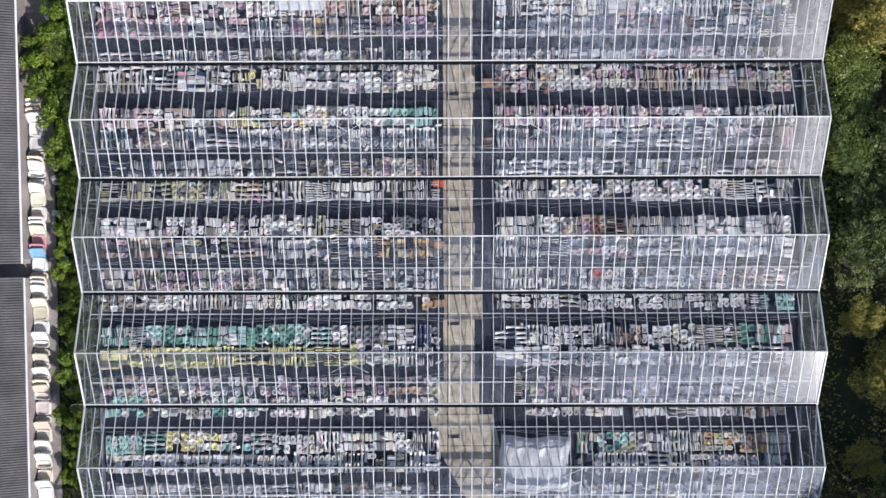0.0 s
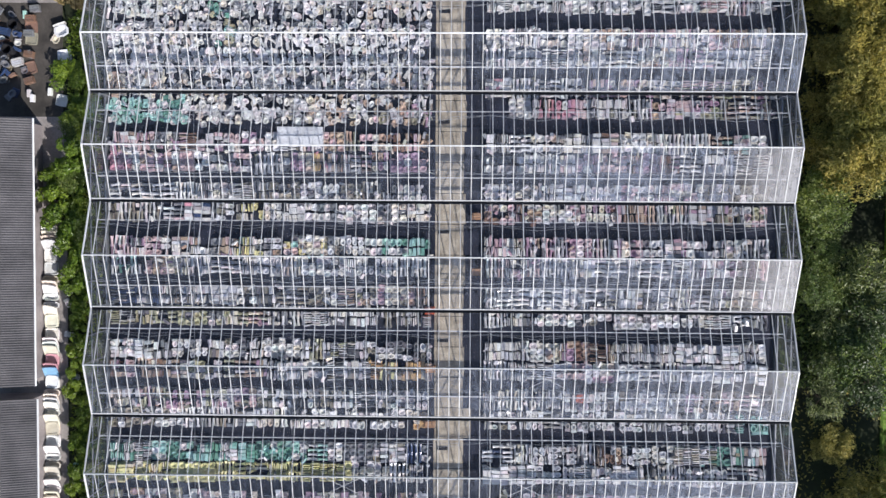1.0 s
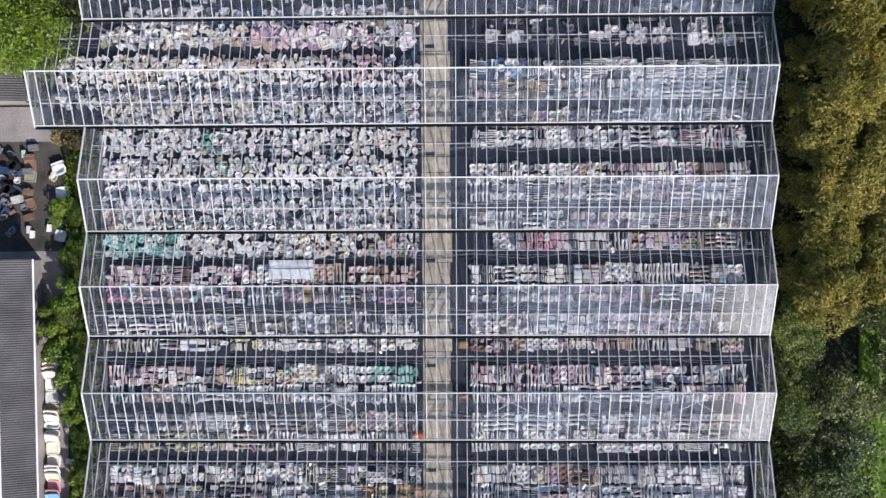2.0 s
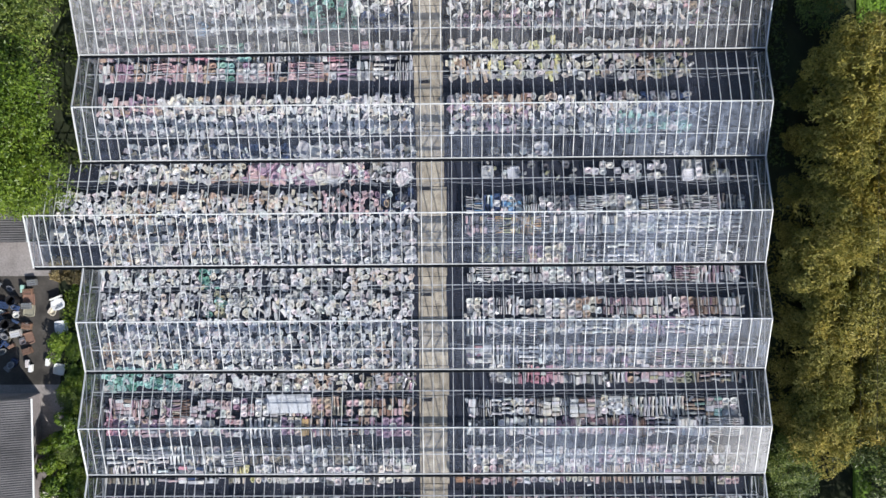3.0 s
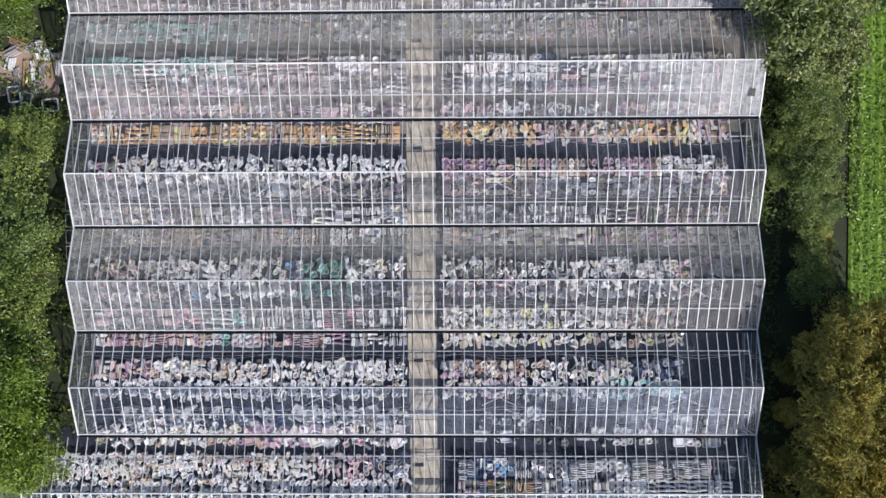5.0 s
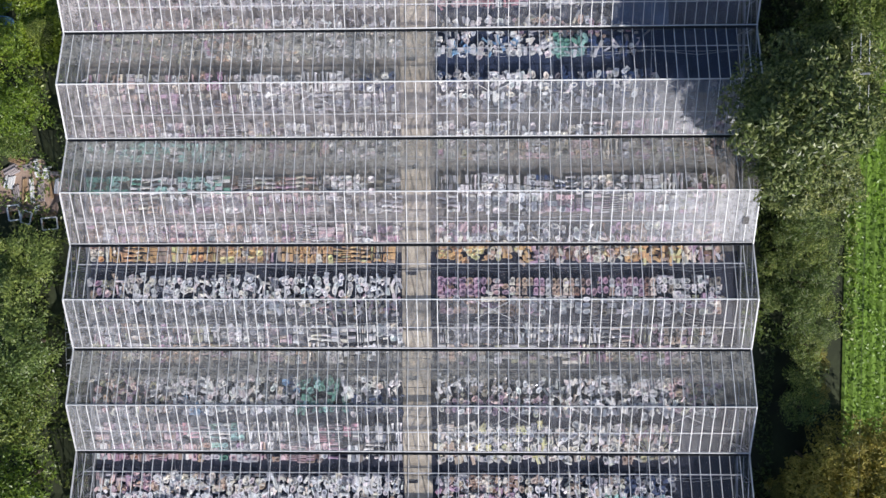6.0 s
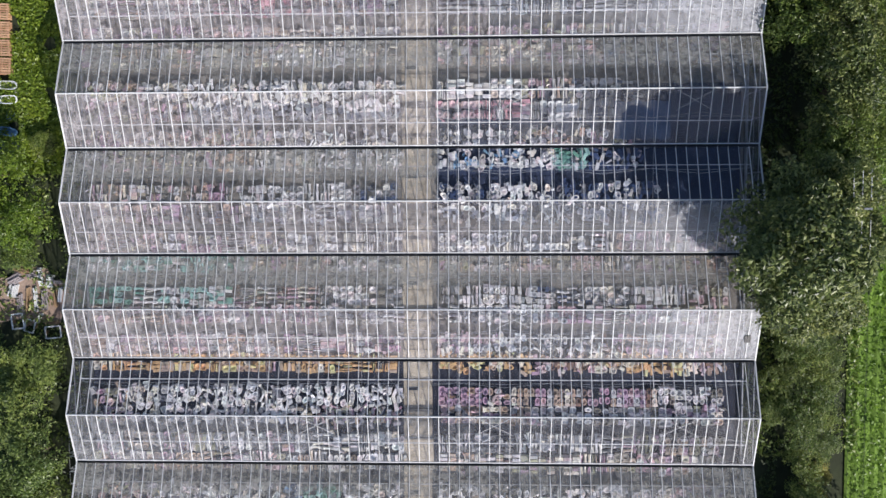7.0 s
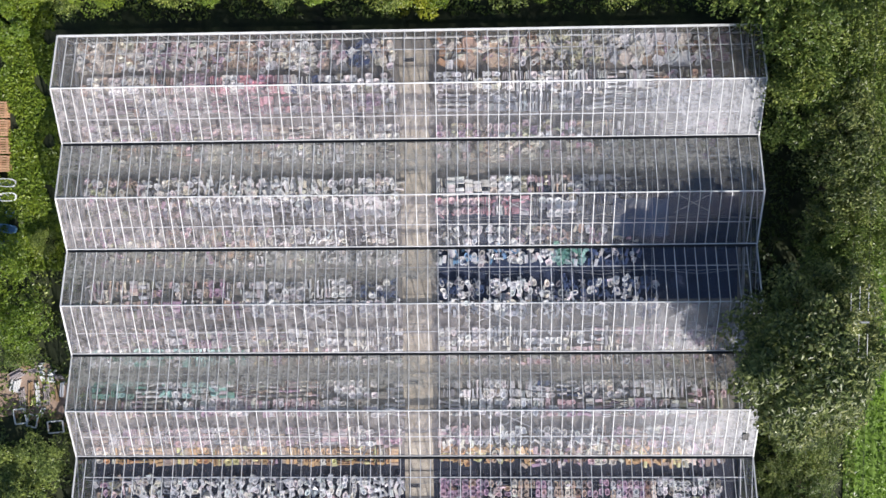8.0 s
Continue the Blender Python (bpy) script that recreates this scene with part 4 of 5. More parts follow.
def bed(j, side, north, south, kinds="toilet cistern wash_basin pedestal splashback", full=0.93, west=None, east=None, half=1.2, heap=False):
    """A block of ware along one side of the path, set in short columns, in two bands. north, south: colours along x for the bands."""
    r = np.random.default_rng(500 + j * 2 + (side == "R"))
    x0, x1 = (-20.45, -0.42) if side == "L" else (2.75 if j <= 11 else 1.78, 20.35 if j <= 11 else 19.8)
    x0, x1 = (x0 if west is None else west), (x1 if east is None else east)
    mid = j * PITCH / 2 + (-0.14 if j % 2 else 0.0)
    verts, tris, idx, base = [], [], [], 0
    names = kinds.split()
    loose = heap or kinds == PANS
    for text, y0, y1 in ((south, mid - half, mid - 0.05), (north, mid + 0.05, mid + half)):
        x, run, hue, held = x0 + r.uniform(0, 0.15), 0, None, None
        while x < x1 - 0.12:
            mix = mix_at(text, (x - x0) / (x1 - x0) + r.normal() * 0.01)
            if run <= 0:
                kind = names[int(r.integers(len(names)))]
                turn, sx, sy = SETTING[kind][int(r.integers(len(SETTING[kind])))]
                run = int(r.integers(2, 4 if sx > 0.5 else 8))
                size, tiers = float(r.uniform(0.9, 1.0)), 2 if kind in ("cistern", "splashback", "wash_basin") and r.uniform() < 0.22 else 1
                step, off = (y1 - y0) / max(1, round((y1 - y0) / (sy * (0.86 if loose else 1.0)))), float(r.normal() * 0.03)
            run -= 1
            here = x + sx / 2
            x += sx * r.uniform(0.95, 1.04) * (0.88 if loose else 1.0)
            if mix == "gap" or here + sx / 2 > x1 + 0.1:
                continue
            if hue is None or held != mix or r.uniform() < 0.55:
                hue = MIXES[mix].split()
                hue, held = hue[int(r.integers(len(hue)))], mix
            py = y0 + step / 2 + off + r.normal() * 0.025
            while py < y1 - step * 0.3:
                if r.uniform() > full:
                    py += step
                    continue
                colour = hue
                if r.uniform() < (0.65 if loose else 0.42):
                    colour = MIXES[mix].split()
                    colour = colour[int(r.integers(len(colour)))]
                z, spin = 0.004, float(r.choice([0, 0, 180, 180, 90, 25, -30])) if loose else turn
                for _ in range(int(r.integers(2, 6)) if kind == "shower_tray" else tiers):
                    a = spin + float(r.normal() * (60 if heap else 16 if loose else 4))
                    px, qy = here + r.normal() * (0.09 if loose else 0.012), py + r.normal() * (0.09 if loose else 0.018)
                    grow = size * float(r.uniform(0.95, 1.04))
                    if (-2.9 < here < 0 or 1.9 < here < 5.0) and single_count.get(kind, 0) < 265:
                        single_count[kind] = single_count.get(kind, 0) + 1
                        place_single(kind, colour, px, qy, z, a).scale = (grow, grow, grow)
                    else:
                        v, t = SHAPES[kind]
                        ca, sa = math.cos(radians(a)), math.sin(radians(a))
                        v = v * grow
                        verts.append(np.stack([v[:, 0] * ca - v[:, 1] * sa + px, v[:, 0] * sa + v[:, 1] * ca + qy, v[:, 2] + z], -1))
                        tris.append(t + base)
                        idx.append(np.full(len(t), MATS.index(colour)))
                        base += len(v)
                    z += SHAPES[kind][0][:, 2].max() * grow + 0.003
                py += step
    # loose pieces between the rows: tiles, boxes, lids, fittings at all angles
    for _ in range(int((260 if heap else 150 if loose else 90) * (0.3 + full * 0.7))):
        lx, ly = r.uniform(x0, x1), r.uniform(mid - half, mid + half)
        mix = mix_at(north if ly > mid else south, (lx - x0) / (x1 - x0))
        if mix == "gap":
            continue
        colour = MIXES[mix].split()
        colour = colour[int(r.integers(len(colour)))]
        w, d, h = r.uniform(0.05, 0.2), r.uniform(0.1, 0.42), r.uniform(0.04, 0.5)
        v, t = box(-w / 2, w / 2, -d / 2, d / 2, 0, h)
        q = np.array(Euler((radians(float(r.normal() * 12)), radians(float(r.normal() * 12)), float(r.uniform(0, 3.14))), "XYZ").to_matrix())
        v = v @ q.T + (lx, ly, 0.06)
        verts.append(v)
        tris.append(t + base)
        idx.append(np.full(len(t), MATS.index(colour)))
        base += len(v)
    if verts:
        me = mesh_of("bathroom_ware", np.concatenate(verts), np.concatenate(tris), [WARE[c] for c in MATS], np.concatenate(idx))
        words = [w.split(":")[0] for w in (north + " " + south).split() if not w.startswith("gap")]
        tagged(new("bathroom_ware", me), "close rows of second-hand bathroom ware, mostly " + " and ".join(dict.fromkeys(words[:1] + words[-1:])), "bathroom ware", kind="stuff")


STD = "toilet cistern wash_basin pedestal splashback"
PANS = "toilet bidet wash_basin cistern cistern pedestal toilet"
THIN = "splashback pedestal splashback wash_basin cistern"
bed(-3, "L", "white:1", "grey:1")
bed(-3, "R", "white:1", "grey:1")
bed(-2, "L", "grey:1", "dull:1")
bed(-2, "R", "grey:1", "dull:1")
bed(-1, "L", "aqua:2 yellow:2 teal:1.5 white:6", "white:1 grey:1")
bed(-1, "R", "gap:3.6 green:3 white:3 orange:3.4 dull:1", "gap:3.6 white:6 grey:3")
bed(0, "L", "dull:2 blush:3 dull:4", "aqua:1 grey:2 aqua:1.5 grey:5", "wash_basin cistern toilet", 0.8)
bed(0, "R", "gap:1 dull:6 grey:5", "gap:1 white:9 dull:2", STD, 0.8)
bed(1, "L", "aqua:3 teal:1.5 aqua:4 grey:3 navy:1", "lemon:9 cream:2 white:1", THIN, 0.98)
bed(1, "R", "navy:0.6 white:4 tan:1 white:3 green:2 mixed:1", "snow:5 white:5", STD)
bed(2, "L", "dull:4 grey:5", "grey:4 white:4 orange:0.5", STD, 0.9)
bed(2, "R", "white:3 grey:4 dull:3", "grey:3 white:5 aqua:1", "toilet toilet splashback pedestal")
bed(3, "L", "snow:1.7 grey:4 white:2 olive:2 grey:3", "tan:2.5 olive:2 tan:1.4 snow:1.6 grey:2 orange:2.4", STD)
bed(3, "R", "white:2 cream:1 tan:2 white:4 snow:2", "snow:3 blush:2 snow:6", THIN, 0.98)
bed(4, "L", "navy:1 grey:4 dull:2", "olive:5 tan:1 white:3 grey:3", THIN)
bed(4, "R", "snow:3 grey:4 dull:4", "white:4 grey:3 white:4", STD, 0.9)
bed(5, "L", "pink:4 mixed:3 grey:2 teal:1.5", "green:1 pink:1 dull:1 snow:3 cream:2 snow:4", STD)
bed(5, "R", "blush:2 pink:3 blush:2 pink:3 white:4", "blush:3 white:4 snow:3 blush:3", THIN, 0.98)
bed(6, "L", "white:3 grey:6", "grey:2.1 rose:0.6 blue:0.7 grey:1.2 yellow:1 white:6", STD)
bed(6, "R", "white:5 blush:3 grey:3", "tan:2 cream:1 blush:2 tan:2 dull:4", STD)
bed(7, "L", "pink:2.4 tan:1 blush:2 snow:1.5 dull:3 tan:2", "rosy:1 pink:2 blush:2 grey:1.6 tan:0.8 rust:0.5 tan:2 blush:2", STD)
bed(7, "R", "white:5 tan:1 white:4 mixed:3", "white:3 blush:3 tan:2 snow:4", THIN, 0.98)
bed(8, "L", "cream:4 white:4 cream:3", "teal:2.5 white:4 cream:2 dull:2", PANS, half=1.55)
bed(8, "R", "rose:0.4 grey:2.5 pink:1 dull:4", "gap:0.6 grey:1.2 rosy:1.5 grey:2 dull:4", STD)
bed(9, "L", "white:4 green:0.7 white:7", "snow:8 white:4", PANS, 0.98, half=1.55)
bed(9, "R", "white:4 cream:2 blush:3 tan:2 grey:1", "snow:3 cream:4 blush:2 snow:2", THIN, 0.98)
bed(10, "L", "cream:4 white:5", "white:3 green:0.5 white:4 cream:2", PANS, 0.97, half=1.55)
bed(10, "R", "gap:0.5 dull:4 grey:4 white:3", "snow:8 blush:3", THIN, 0.95)
bed(11, "L", "white:2 cream:6 pink:2 navy:1", "white:2 cream:5 white:4 grey:1.2", PANS, 0.96, half=1.55, west=-23.2)
bed(11, "R", "blue:3 white:1 rose:0.8 white:1 rose:0.7 white:4 grey:3", "pink:1.2 orange:2 white:5 snow:4", THIN, 0.98)
bed(12, "L", "gap:1 grey:3 navy:4 grey:4", "green:0.6 white:2 cream:4 tan:2 blush:4 grey:2", "shower_tray wash_basin toilet wash_basin cistern", 0.9, west=-20.5, heap=True)
bed(12, "R", "gap:1 grey:3 gap:2 grey:4", "gap:1 olive:4 cream:2 grey:4", "shower_tray wash_basin wash_basin", 0.5)
bed(13, "L", "pink:2 cream:4 white:5", "snow:10 cream:2", PANS, 0.98)
bed(13, "R", "tan:3 cream:4 navy:2", "blush:3 white:3 teal:3", PANS, 0.95, east=17.0)
bed(14, "L", "pink:3 rose:1 teal:1.4 grey:3 rose:1 grey:2", "pink:4 teal:1 pink:4 grey:2", STD)
bed(14, "R", "straw:6 cream:4 dull:3", "cream:2 straw:5 cream:3 olive:2", PANS, 0.97, east=17.0)
bed(15, "L", "dull:2 white:4 blue:0.7 emerald:1.5 white:2", "dull:2.5 blue:1 white:2.8 emerald:1.6 navy:2", PANS, 0.92)
bed(15, "R", "grey:3 snow:1 white:4 dull:2", "blush:5 white:4 dull:2", PANS)
bed(16, "L", "dull:4 grey:2 pink:1 white:4", "dull:8 grey:3", STD, 0.9)
bed(16, "R", "grey:3 white:4 dull:4", "dull:1", STD, 0.85)
bed(17, "L", "dull:1 white:6 snow:4", "dull:1 white:5 dull:3", PANS, 0.95)
bed(17, "R", "tan:6 grey:2", "tan:4 grey:4 dull:3", "wash_basin toilet bidet")
bed(18, "L", "tan:2 pink:5 blush:3", "orange:7 tan:1 orange:5", STD, 0.97)
bed(18, "R", "blush:2 grey:3 tan:4", "orange:4 tan:3 orange:3 tan:2", PANS)
bed(19, "L", "emerald:1 aqua:3 teal:1 tan:3 grey:3", "tan:3 blush:5 grey:3", STD, 0.9)
bed(19, "R", "grey:3 navy:3 white:3 dull:2", "grey:4 blush:5 dull:2", STD, 0.92)
bed(20, "L", "dull:5 white:3", "teal:2 aqua:4 dull:3 grey:3", STD, 0.85)
bed(20, "R", "white:5 dull:5", "dull:1", STD, 0.8)
bed(21, "L", "dull:4 pink:1 grey:4 navy:3", "dull:5 white:5", STD, 0.85)
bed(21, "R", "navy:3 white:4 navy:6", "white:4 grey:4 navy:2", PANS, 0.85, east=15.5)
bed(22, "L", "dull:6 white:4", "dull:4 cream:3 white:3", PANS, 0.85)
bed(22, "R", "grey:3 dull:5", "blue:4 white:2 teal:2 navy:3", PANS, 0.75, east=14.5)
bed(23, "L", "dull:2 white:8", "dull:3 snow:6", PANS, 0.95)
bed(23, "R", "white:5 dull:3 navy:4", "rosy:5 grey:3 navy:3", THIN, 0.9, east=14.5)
bed(24, "L", "dull:8 cream:3", "dull:3 cream:5", STD, 0.85)
bed(24, "R", "dull:1", "dull:1", STD, 0.85)
bed(25, "L", "cream:2.5 pink:1 rosy:3.4 navy:1 grey:1.6 white:1", "dull:2.5 pink:1 rosy:3.4 pink:1.5 dull:2", STD, 0.95)
bed(25, "R", "white:8 dull:3", "white:5 grey:5", STD, 0.95)
bed(26, "L", "gap:1", "cream:2 blush:3 tan:2 cream:2 pink:1 navy:1 cream:1", "wash_basin crate toilet shower_tray wash_basin cistern", 0.9, half=1.8, heap=True)
bed(26, "R", "gap:1", "cream:2 tan:3 olive:2 cream:3 tan:3", "wash_basin crate toilet shower_tray wash_basin cistern", 0.9, half=1.8, heap=True)


# ---- single things in the greenhouse ----
def stack_of_crates(x, y, colour, levels):
    for i in range(levels):
        place_single("crate", colour, x, y, 0.004 + i * 0.352, 2.0 * i)


for x, y, c in ((2.35, 18.4, "tan"), (2.35, 15.0, "orange"), (-0.45, 5.6, "orange"), (-0.45, 9.0, "orange"), (-0.5, 12.6, "red")):
    stack_of_crates(x, y, c, 2)

for z, t in ((0.45, 0.0), (0.6, 30.0), (0.75, 80.0)):
    place_single("wash_basin", "red", 8.75, 7.32, z, t)

# draped white sheet over a heap, with folds
nx, ny = 28, 18
sx, sy = np.meshgrid(np.linspace(0, 1, nx), np.linspace(0, 1, ny))
fold = 0.02 * np.sin(sx * 40 + sy * 6) + 0.03 * np.sin(sx * 17 - sy * 9) + 0.06 * np.sin(sy * 7)
dv = np.stack([3.1 + sx * 4.1 + 0.1 * np.sin(sy * 8), -5.6 + sy * 3.3 + 0.08 * np.sin(sx * 11), 1.05 + fold - 0.5 * (np.abs(sx - 0.5) * 2) ** 6 - 0.4 * (np.abs(sy - 0.5) * 2) ** 6], -1).reshape(-1, 3)
di = (np.arange(ny - 1)[:, None] * nx + np.arange(nx - 1)).ravel()
dt = np.concatenate([np.stack([di, di + 1, di + nx + 1], -1), np.stack([di, di + nx + 1, di + nx], -1)])
skirt = joined((dv, dt), (dv - (0, 0, 0.01), dt[:, ::-1]), box(3.4, 6.9, -5.3, -2.6, 0.0, 0.88))
solid("plastic_sheet", skirt, SHEETING, "crumpled white plastic sheet draped over a heap", "sheet")
# dark sheet laid where the tall trees' shadow falls, shade by colour
solid("ground_cloth", box(1.75, 20.5, 66.9, 74.4, -0.05, 0.003), NAVY_SHADE, "dark navy sheet under the ware, painting the trees' shadow", "ground cloth", kind="structure")
sx2 = np.stack([12.6 + sx * 3.4, 70.9 + sy * 2.3 + 0.05 * np.sin(sx * 20), 0.9 + fold * 0.6], -1).reshape(-1, 3)
solid("tarpaulin", joined((sx2, dt), (sx2 - (0, 0, 0.01), dt[:, ::-1]), box(12.8, 15.8, 71.1, 73.0, 0.0, 0.8)), TARP, "blue tarpaulin laid over stacked goods", "tarpaulin")
for x, y, w, d, lab in ((-9.9, 22.6, 2.8, 1.2, "large white panel lying on the ware"),):
    solid("board", joined(box(x, x + w, y, y + d, 0.5, 0.53, 0.004), box(x + 0.1, x + w - 0.2, y + 0.1, y + d - 0.1, 0.535, 0.56, 0.004), box(x + 0.3, x + w - 0.3, y + 0.2, y + d - 0.2, 0.0, 0.49)), SHEETING, lab, "board")

# dark sign boards hang on rods over the path, one by each north aisle
for k in range(FIRST, LAST):
    y = (k + 0.73) * PITCH
    g = thing("hanging_sign", "small dark sign board hanging over the path", "sign", (0.35, y, 2.55), "signs over the path")
    part("board", mesh_of("board", *box(-0.32, 0.32, -0.11, 0.11, -0.03, 0.03, 0.006), [BLACK]), g)
    part("rod", mesh_of("rod", *rod((-0.4, 0.16, 0.06), (0.5, 0.16, 0.06), 0.015, 5), [STEEL]), g)
    part("hanger", mesh_of("hanger", *joined(rod((-0.25, 0, 0.03), (-0.25, 0.0, 0.32), 0.008, 4), rod((0.25, 0, 0.03), (0.25, 0, 0.32), 0.008, 4)), [STEEL]), g)

# dark pipe along the path's edge, hung under the trusses
solid("pipe", rod((0.0, SOUTH + 0.3, EAVE - 0.2), (0.0, NORTH - 0.3, EAVE - 0.2), 0.025, 6), GUTTER, "thin dark pipe hung under the trusses along the path", "pipe")

# ---- things in the yard ----
def outdoor(kind, colour, x, y, z, turn, tilt=0.0, roll=0.0, size=1.0, label=""):
    ob = place_single(kind, colour, x, y, z, 0)
    ob.matrix_basis = pose(x, y, z, tilt, roll, turn) @ Matrix.Scale(size, 4)
    return tagged(ob, label or COLOUR_WORDS[colour] + " " + WORDS[kind] + " standing outdoors", group="bathroom ware in the yard")


r = np.random.default_rng(21)
y = -12.0
i = 0
while y < 17.2:
    colour = "cream" if i % 5 in (1, 2) else "white"
    if abs(y - 8.7) < 0.3:
        colour = "rose"
    elif abs(y - 8.15) < 0.3:
        colour = "blue"
    choice = r.uniform()
    if choice < 0.45:
        outdoor("shower_tray", colour, -24.05, y + 0.2, 0.30, float(r.normal() * 4), 32, 0.0, 1.12, COLOUR_WORDS[colour] + " shower tray leaning in a row by the shed")
        y += 0.24 + r.uniform(0, 0.06)
    elif choice < 0.8:
        outdoor("bath", colour, -24.05, y + 0.3, 0.012, float(r.normal() * 3), size=0.62, label=COLOUR_WORDS[colour] + " bath tub in a row beside the shed")
        y += 0.5 + r.uniform(0, 0.06)
    else:
        for lv in range(3):
            outdoor("shower_tray", colour, -24.05 + r.normal() * 0.02, y + 0.42, 0.012 + lv * 0.09, float(r.normal() * 3), size=1.0, label=COLOUR_WORDS[colour] + " shower tray in a flat stack beside the shed")
        y += 0.84
    i += 1
for x, y, kind, c, t, s in ((-23.2, 29.6, "wash_basin", "white", 20, 1.9), (-23.6, 29.1, "wash_basin", "cream", 60, 1.1), (-23.15, 28.1, "shower_tray", "white", 5, 1.05), (-23.35, 25.4, "shower_tray", "white", -12, 0.9), (-22.6, 2.6, "wash_basin", "aqua", 10, 0.9), (-22.0, 1.6, "wash_basin", "pale", 30, 1.3), (-21.9, 0.5, "bath", "pale", 5, 0.62), (-21.9, -0.6, "bath", "cream", 2, 0.62), (-22.2, -1.7, "wash_basin", "white", 40, 1.2), (-21.8, -3.2, "shower_tray", "cream", -15, 1.1), (-22.9, 12.8, "toilet", "white", 30, 1.0), (-22.8, 10.9, "toilet", "white", 80, 1.0), (-22.6, 9.6, "wash_basin", "cream", 10, 1.0), (-22.5, 8.2, "bidet", "white", 10, 1.1)):
    outdoor(kind, c, x, y, 0.02, t, size=s)
for x, y, kind, c in ((-25.2, 30.4, "crate", "brown"), (-25.2, 29.9, "shower_tray", "brown"), (-25.2, 29.2, "shower_tray", "dust"), (-25.3, 28.2, "crate", "brown"), (-25.3, 27.4, "shower_tray", "brown"), (-25.3, 26.6, "crate", "brown"), (-25.3, 25.8, "cistern", "white"), (-25.1, 25.5, "cistern", "white"), (-25.3, 29.5, "crate", "grey"), (-25.5, 30.6, "cistern", "aqua"), (-25.2, 28.2, "cistern", "grey"), (-26.0, 28.9, "wash_basin", "pale"), (-24.0, 25.9, "cistern", "white"), (-25.6, 27.2, "wash_basin", "grey"), (-24.9, 31.0, "crate", "grey")):
    outdoor(kind, c, x, y, 0.02, float(r.uniform(-20, 20)), size=0.95)
for i in range(46):
    kind = ("cistern", "crate", "wash_basin", "splashback", "toilet", "bidet")[i % 6]
    # dull ware colours, kept dark partly to paint the yard's shade
    c = ("brown", "grey", "dust", "navy", "pale", "grey", "brown", "navy", "grey")[i % 9]
    outdoor(kind, c, float(r.uniform(-27.8, -25.9)), float(r.uniform(25.2, 31.2)), 0.012, float(r.uniform(0, 360)), size=float(r.uniform(0.8, 1.3)), label=COLOUR_WORDS[c] + " " + WORDS[kind] + " in the dark yard")
for x, y in ((-26.0, 29.9), (-26.4, 28.4)):
    ob = solid("plastic_bin", turned([(0.24, 0), (0.3, 0.75), (0.33, 0.78), (0.29, 0.78), (0.24, 0.1)], 12), BLACK, "black plastic bin in the shaded yard", "bin", "bins in the yard")
    ob.matrix_basis = pose(x, y, 0.015)


def pallet(x, y, z, turn, mat, label):
    g = thing("pallet", label, "pallet", (0, 0, 0), "pallets by the hedge")
    for i in range(7):
        part("slat", mesh_of("slat", *box(-0.6, 0.6, -0.5 + i * 0.15, -0.4 + i * 0.15, 0.115, 0.14, 0.003), [mat]), g)
    for xx in (-0.55, 0.0, 0.45):
        part("bearer", mesh_of("bearer", *box(xx, xx + 0.1, -0.5, 0.5, 0.0, 0.114), [mat]), g)
    g.matrix_basis = pose(x, y, z, 0, 0, turn)
    return g


for i in range(4):
    for lvl in range(3):
        pallet(-25.6, 75.8 + i * 1.12, lvl * 0.145 - 0.03, r.uniform(-4, 4), PALLET_WOOD, "orange-brown timber pallet stacked by the hedge")
for x, y, kind, c in ((-25.3, 74.6, "bath", "pale"), (-25.3, 73.7, "bath", "white"), (-25.3, 72.7, "shower_tray", "blue"), (-25.4, 71.7, "bath", "blue"), (-25.3, 70.7, "bath", "navy"), (-24.9, 74.0, "wash_basin", "white")):
    outdoor(kind, c, x, y, 0.0, float(r.uniform(-10, 10)), size=0.75)
for i, (x, y, w, d, tn) in enumerate(((-25.4, 62.3, 1.0, 0.6, 30), (-24.9, 62.9, 1.3, 0.5, -15), (-25.6, 61.6, 0.9, 0.7, 70), (-24.3, 62.6, 0.7, 0.5, 10), (-23.7, 62.5, 0.35, 1.3, 4), (-23.1, 62.2, 0.5, 0.9, -8), (-22.6, 62.1, 0.9, 0.24, 3), (-24.6, 61.0, 1.6, 0.24, 86), (-24.1, 61.0, 1.6, 0.24, 95), (-23.5, 61.0, 1.4, 0.36, 88), (-22.8, 61.1, 1.2, 0.24, 92), (-22.5, 61.3, 1.0, 0.24, 80), (-25.1, 60.6, 1.5, 0.36, 94), (-23.0, 59.5, 0.9, 0.24, 8), (-23.9, 59.8, 0.7, 0.24, 60))):
    mat = (RENDERED, WOOD, WHITE_BAR)[i % 3] if i != 4 else WHITE_BAR
    g = thing("timber_pile", ("pile of pale weathered boards", "pile of brown planks", "pile of white-painted boards")[(RENDERED, WOOD, WHITE_BAR).index(mat)] + " on bare earth", "timber", group="timber by the trees")
    for q in range(max(2, int(d / 0.12))):
        part("plank", mesh_of("plank", *box(-w / 2, w / 2 - 0.07 * (q % 3), -d / 2 + q * 0.12, -d / 2 + q * 0.12 + 0.1, 0.0, 0.1 + 0.05 * (q % 3), 0.004), [mat]), g)
    g.matrix_basis = pose(x, y, -0.012, 0, 0, tn + r.uniform(-6, 6))
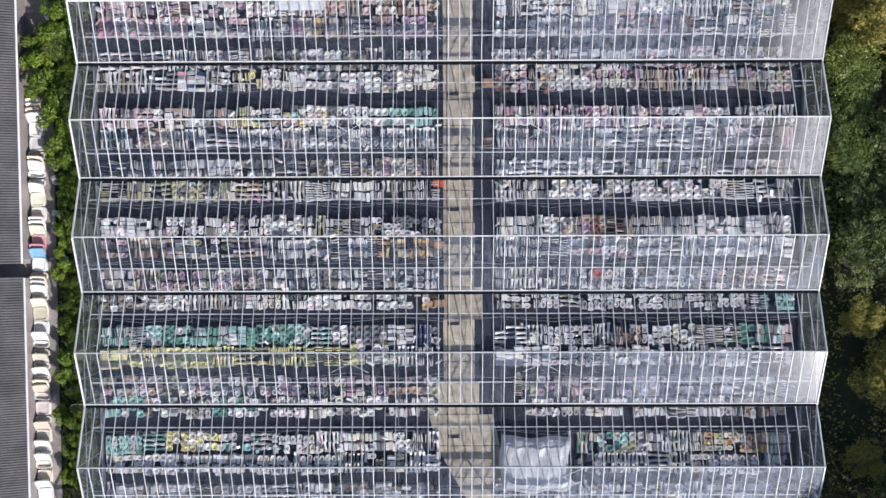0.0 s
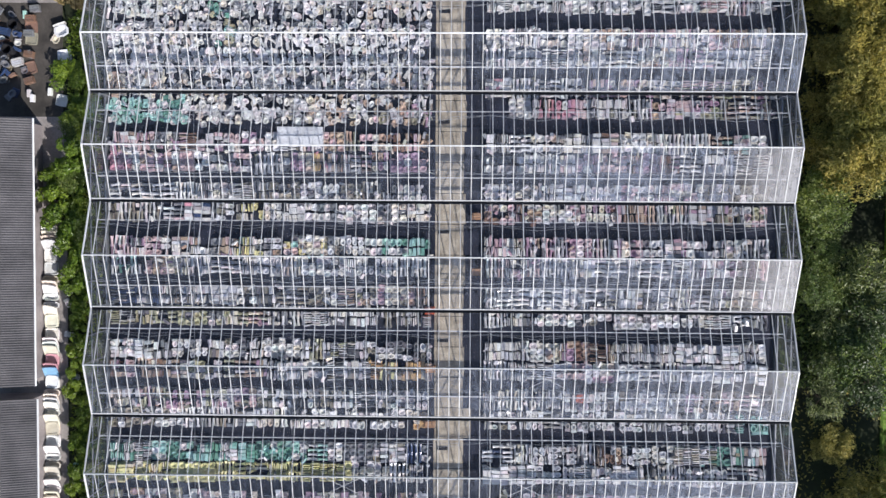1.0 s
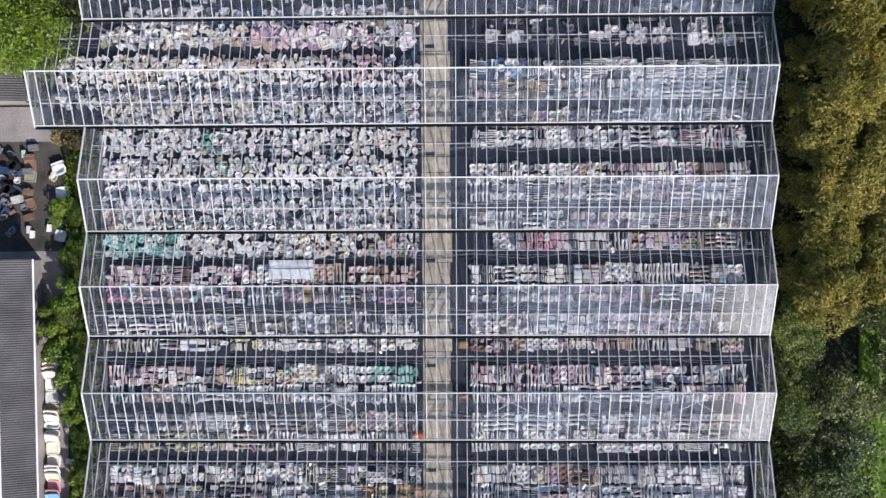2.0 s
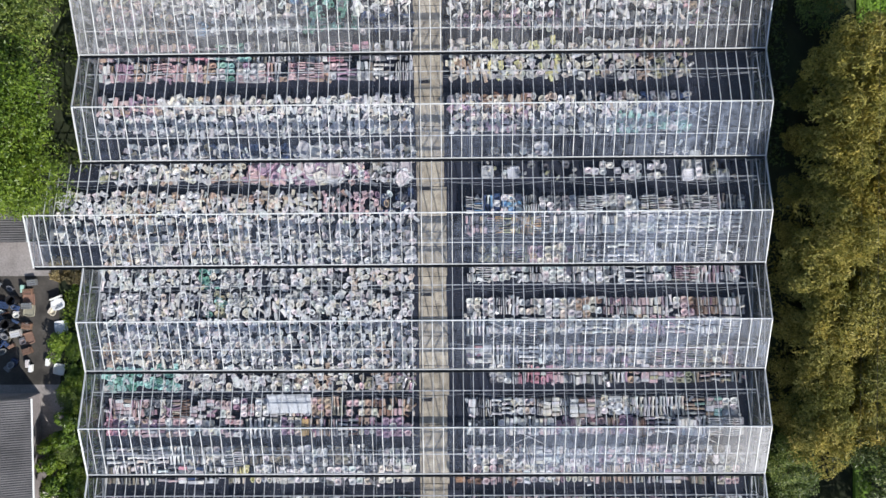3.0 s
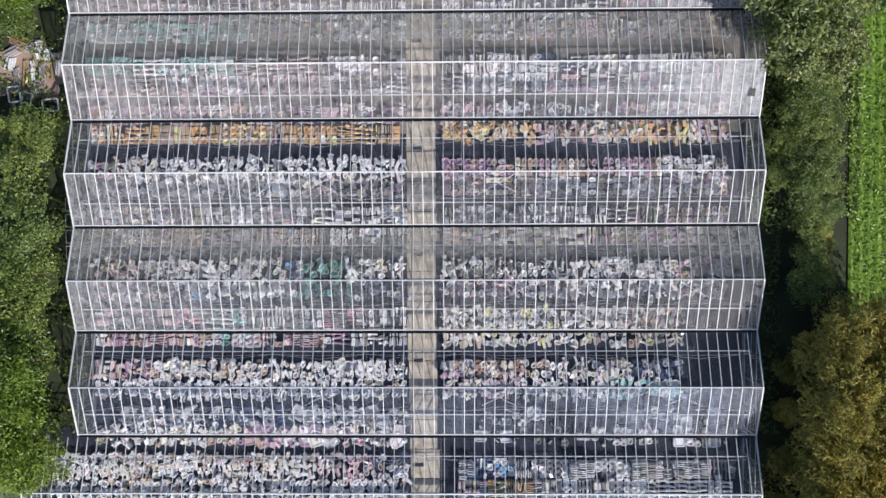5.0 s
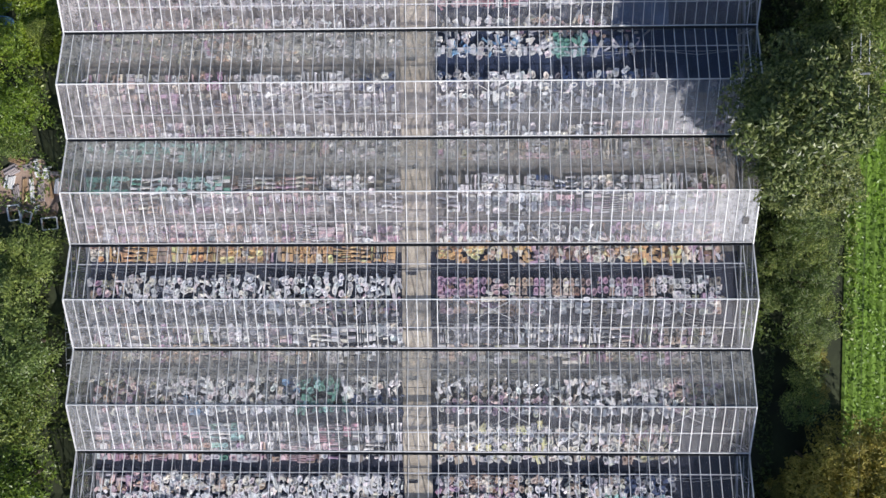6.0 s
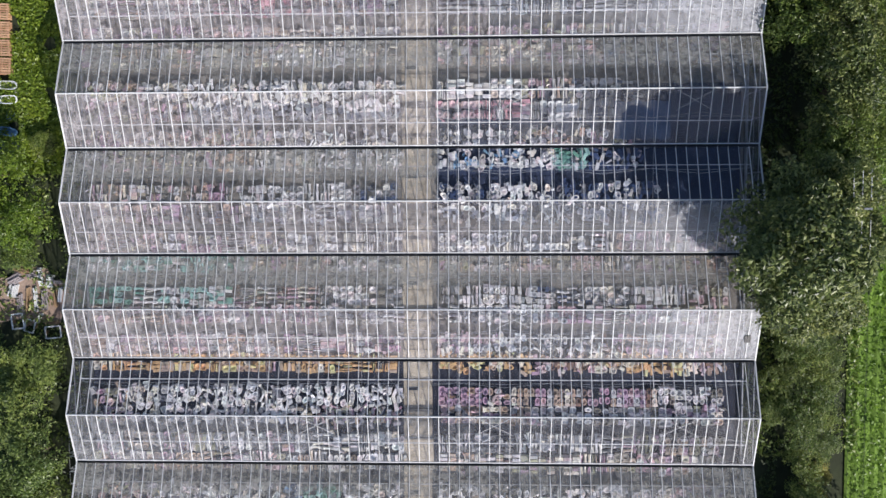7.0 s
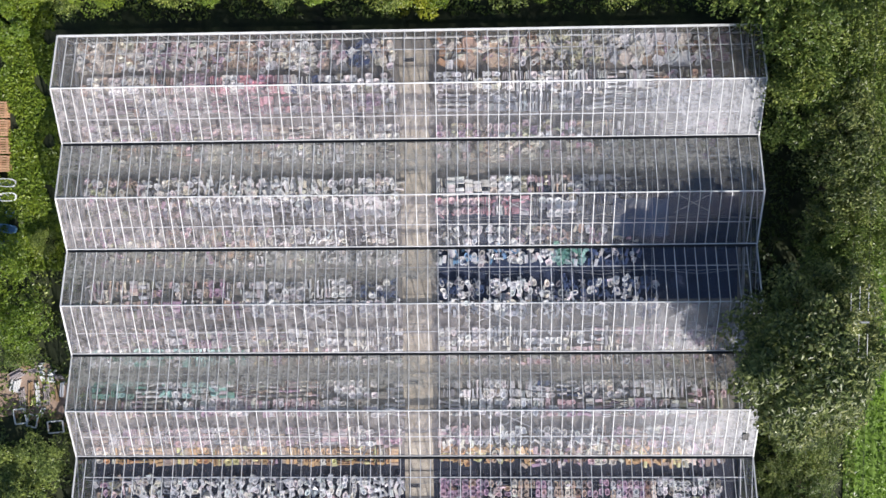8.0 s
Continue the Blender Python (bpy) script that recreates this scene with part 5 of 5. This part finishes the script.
for x, y, w, d, tn in ((-25.2, 59.6, 0.75, 0.95, 8), (-24.4, 59.3, 0.6, 0.8, -14), (-22.9, 58.9, 1.0, 0.75, 5)):
    g = thing("window_frame", "empty white window frame lying among weeds", "frame", group="frames by the timber")
    for e in (-1, 1):
        part("stile", mesh_of("stile", *box(e * w / 2 - 0.04, e * w / 2 + 0.04, -d / 2, d / 2, 0.3, 0.36), [WHITE_BAR]), g)
        part("rail", mesh_of("rail", *box(-w / 2 + 0.041, w / 2 - 0.041, e * d / 2 - 0.04, e * d / 2 + 0.04, 0.3, 0.36), [WHITE_BAR]), g)
        part("block", mesh_of("block", *box(e * w / 2 - 0.05, e * w / 2 + 0.05, -0.12, 0.12, 0.0, 0.3), [WOOD]), g)
    g.matrix_basis = pose(x, y, -0.02, 0, 0, tn)
ba = np.linspace(0, 2 * math.pi, 48, endpoint=False)
br = 1 + 0.13 * np.sin(ba * 5 + 1) + 0.09 * np.sin(ba * 11) + 0.05 * np.sin(ba * 17 + 2)
bv = np.concatenate([np.stack([-24.6 + 3.2 * br * np.cos(ba), 61.1 + 1.75 * br * np.sin(ba), np.full(48, -0.012)], -1), [(-24.6, 61.1, -0.008)]])
bt = np.array([(i, (i + 1) % 48, 48) for i in range(48)])
solid("bare_ground", (bv, bt), surface("pinkish_earth", (0.22, 0.15, 0.11), (0.36, 0.27, 0.21), 0.9, 8, 0.9, 0.4), "bare pinkish earth clearing with timber", "earth", kind="structure")


# white drying racks and basins in the narrow gap west of the glass
for i, y in enumerate((49.6, 50.6, 51.6, 52.6)):
    g = thing("drying_rack", "low white metal rack beside the glass wall", "rack", (-21.35, y, -0.02), "racks beside the glass")
    for e in (-0.4, 0.4):
        part("rail", mesh_of("rail", *rod((-0.45, e, 0.9), (0.45, e, 0.9), 0.02, 6), [WHITE_BAR]), g)
        for x in (-0.4, 0.4):
            part("leg", mesh_of("leg", *rod((x, e, 0), (x, e, 0.9), 0.018, 6), [WHITE_BAR]), g)
    for x in (-0.45, 0.0, 0.45):
        part("cross_rail", mesh_of("cross_rail", *rod((x, -0.38, 0.9), (x, 0.38, 0.9), 0.014, 6), [WHITE_BAR]), g)
for x, y, kind, c in ((-21.5, 48.6, "wash_basin", "white"), (-21.4, 47.7, "bidet", "white"), (-21.5, 64.4, "toilet", "white"), (-21.4, 63.2, "wash_basin", "pale"), (-21.5, 61.2, "wash_basin", "rose")):
    outdoor(kind, c, x, y, -0.02, float(r.uniform(0, 360)))

# ---- a dark louvre left in the lime-washed slope ----
vent = thing("roof_vent", "small dark louvred vent set in the whitened glass", "vent", (20.05, 59.1, EAVE + RISE * 0.469 + 0.03))
part("vent_frame", mesh_of("vent_frame", *joined(box(-0.28, 0.28, -0.34, -0.29, 0, 0.06), box(-0.28, 0.28, 0.29, 0.34, 0, 0.06), box(-0.28, -0.23, -0.29, 0.29, 0, 0.06), box(0.23, 0.28, -0.29, 0.29, 0, 0.06), box(-0.02, 0.02, -0.29, 0.29, 0.01, 0.05)), [BLACK]), vent)
for i in range(3):
    part("louvre", mesh_of("louvre", *box(-0.23, 0.23, -0.27 + i * 0.2, -0.11 + i * 0.2, 0.01, 0.025), [BLACK]), vent)
vent.matrix_basis = pose(20.15, 59.0, EAVE + RISE * 0.44 + 0.03, math.degrees(SLOPE), 0, 0) @ Matrix.Diagonal((0.62, 0.62, 1, 1))
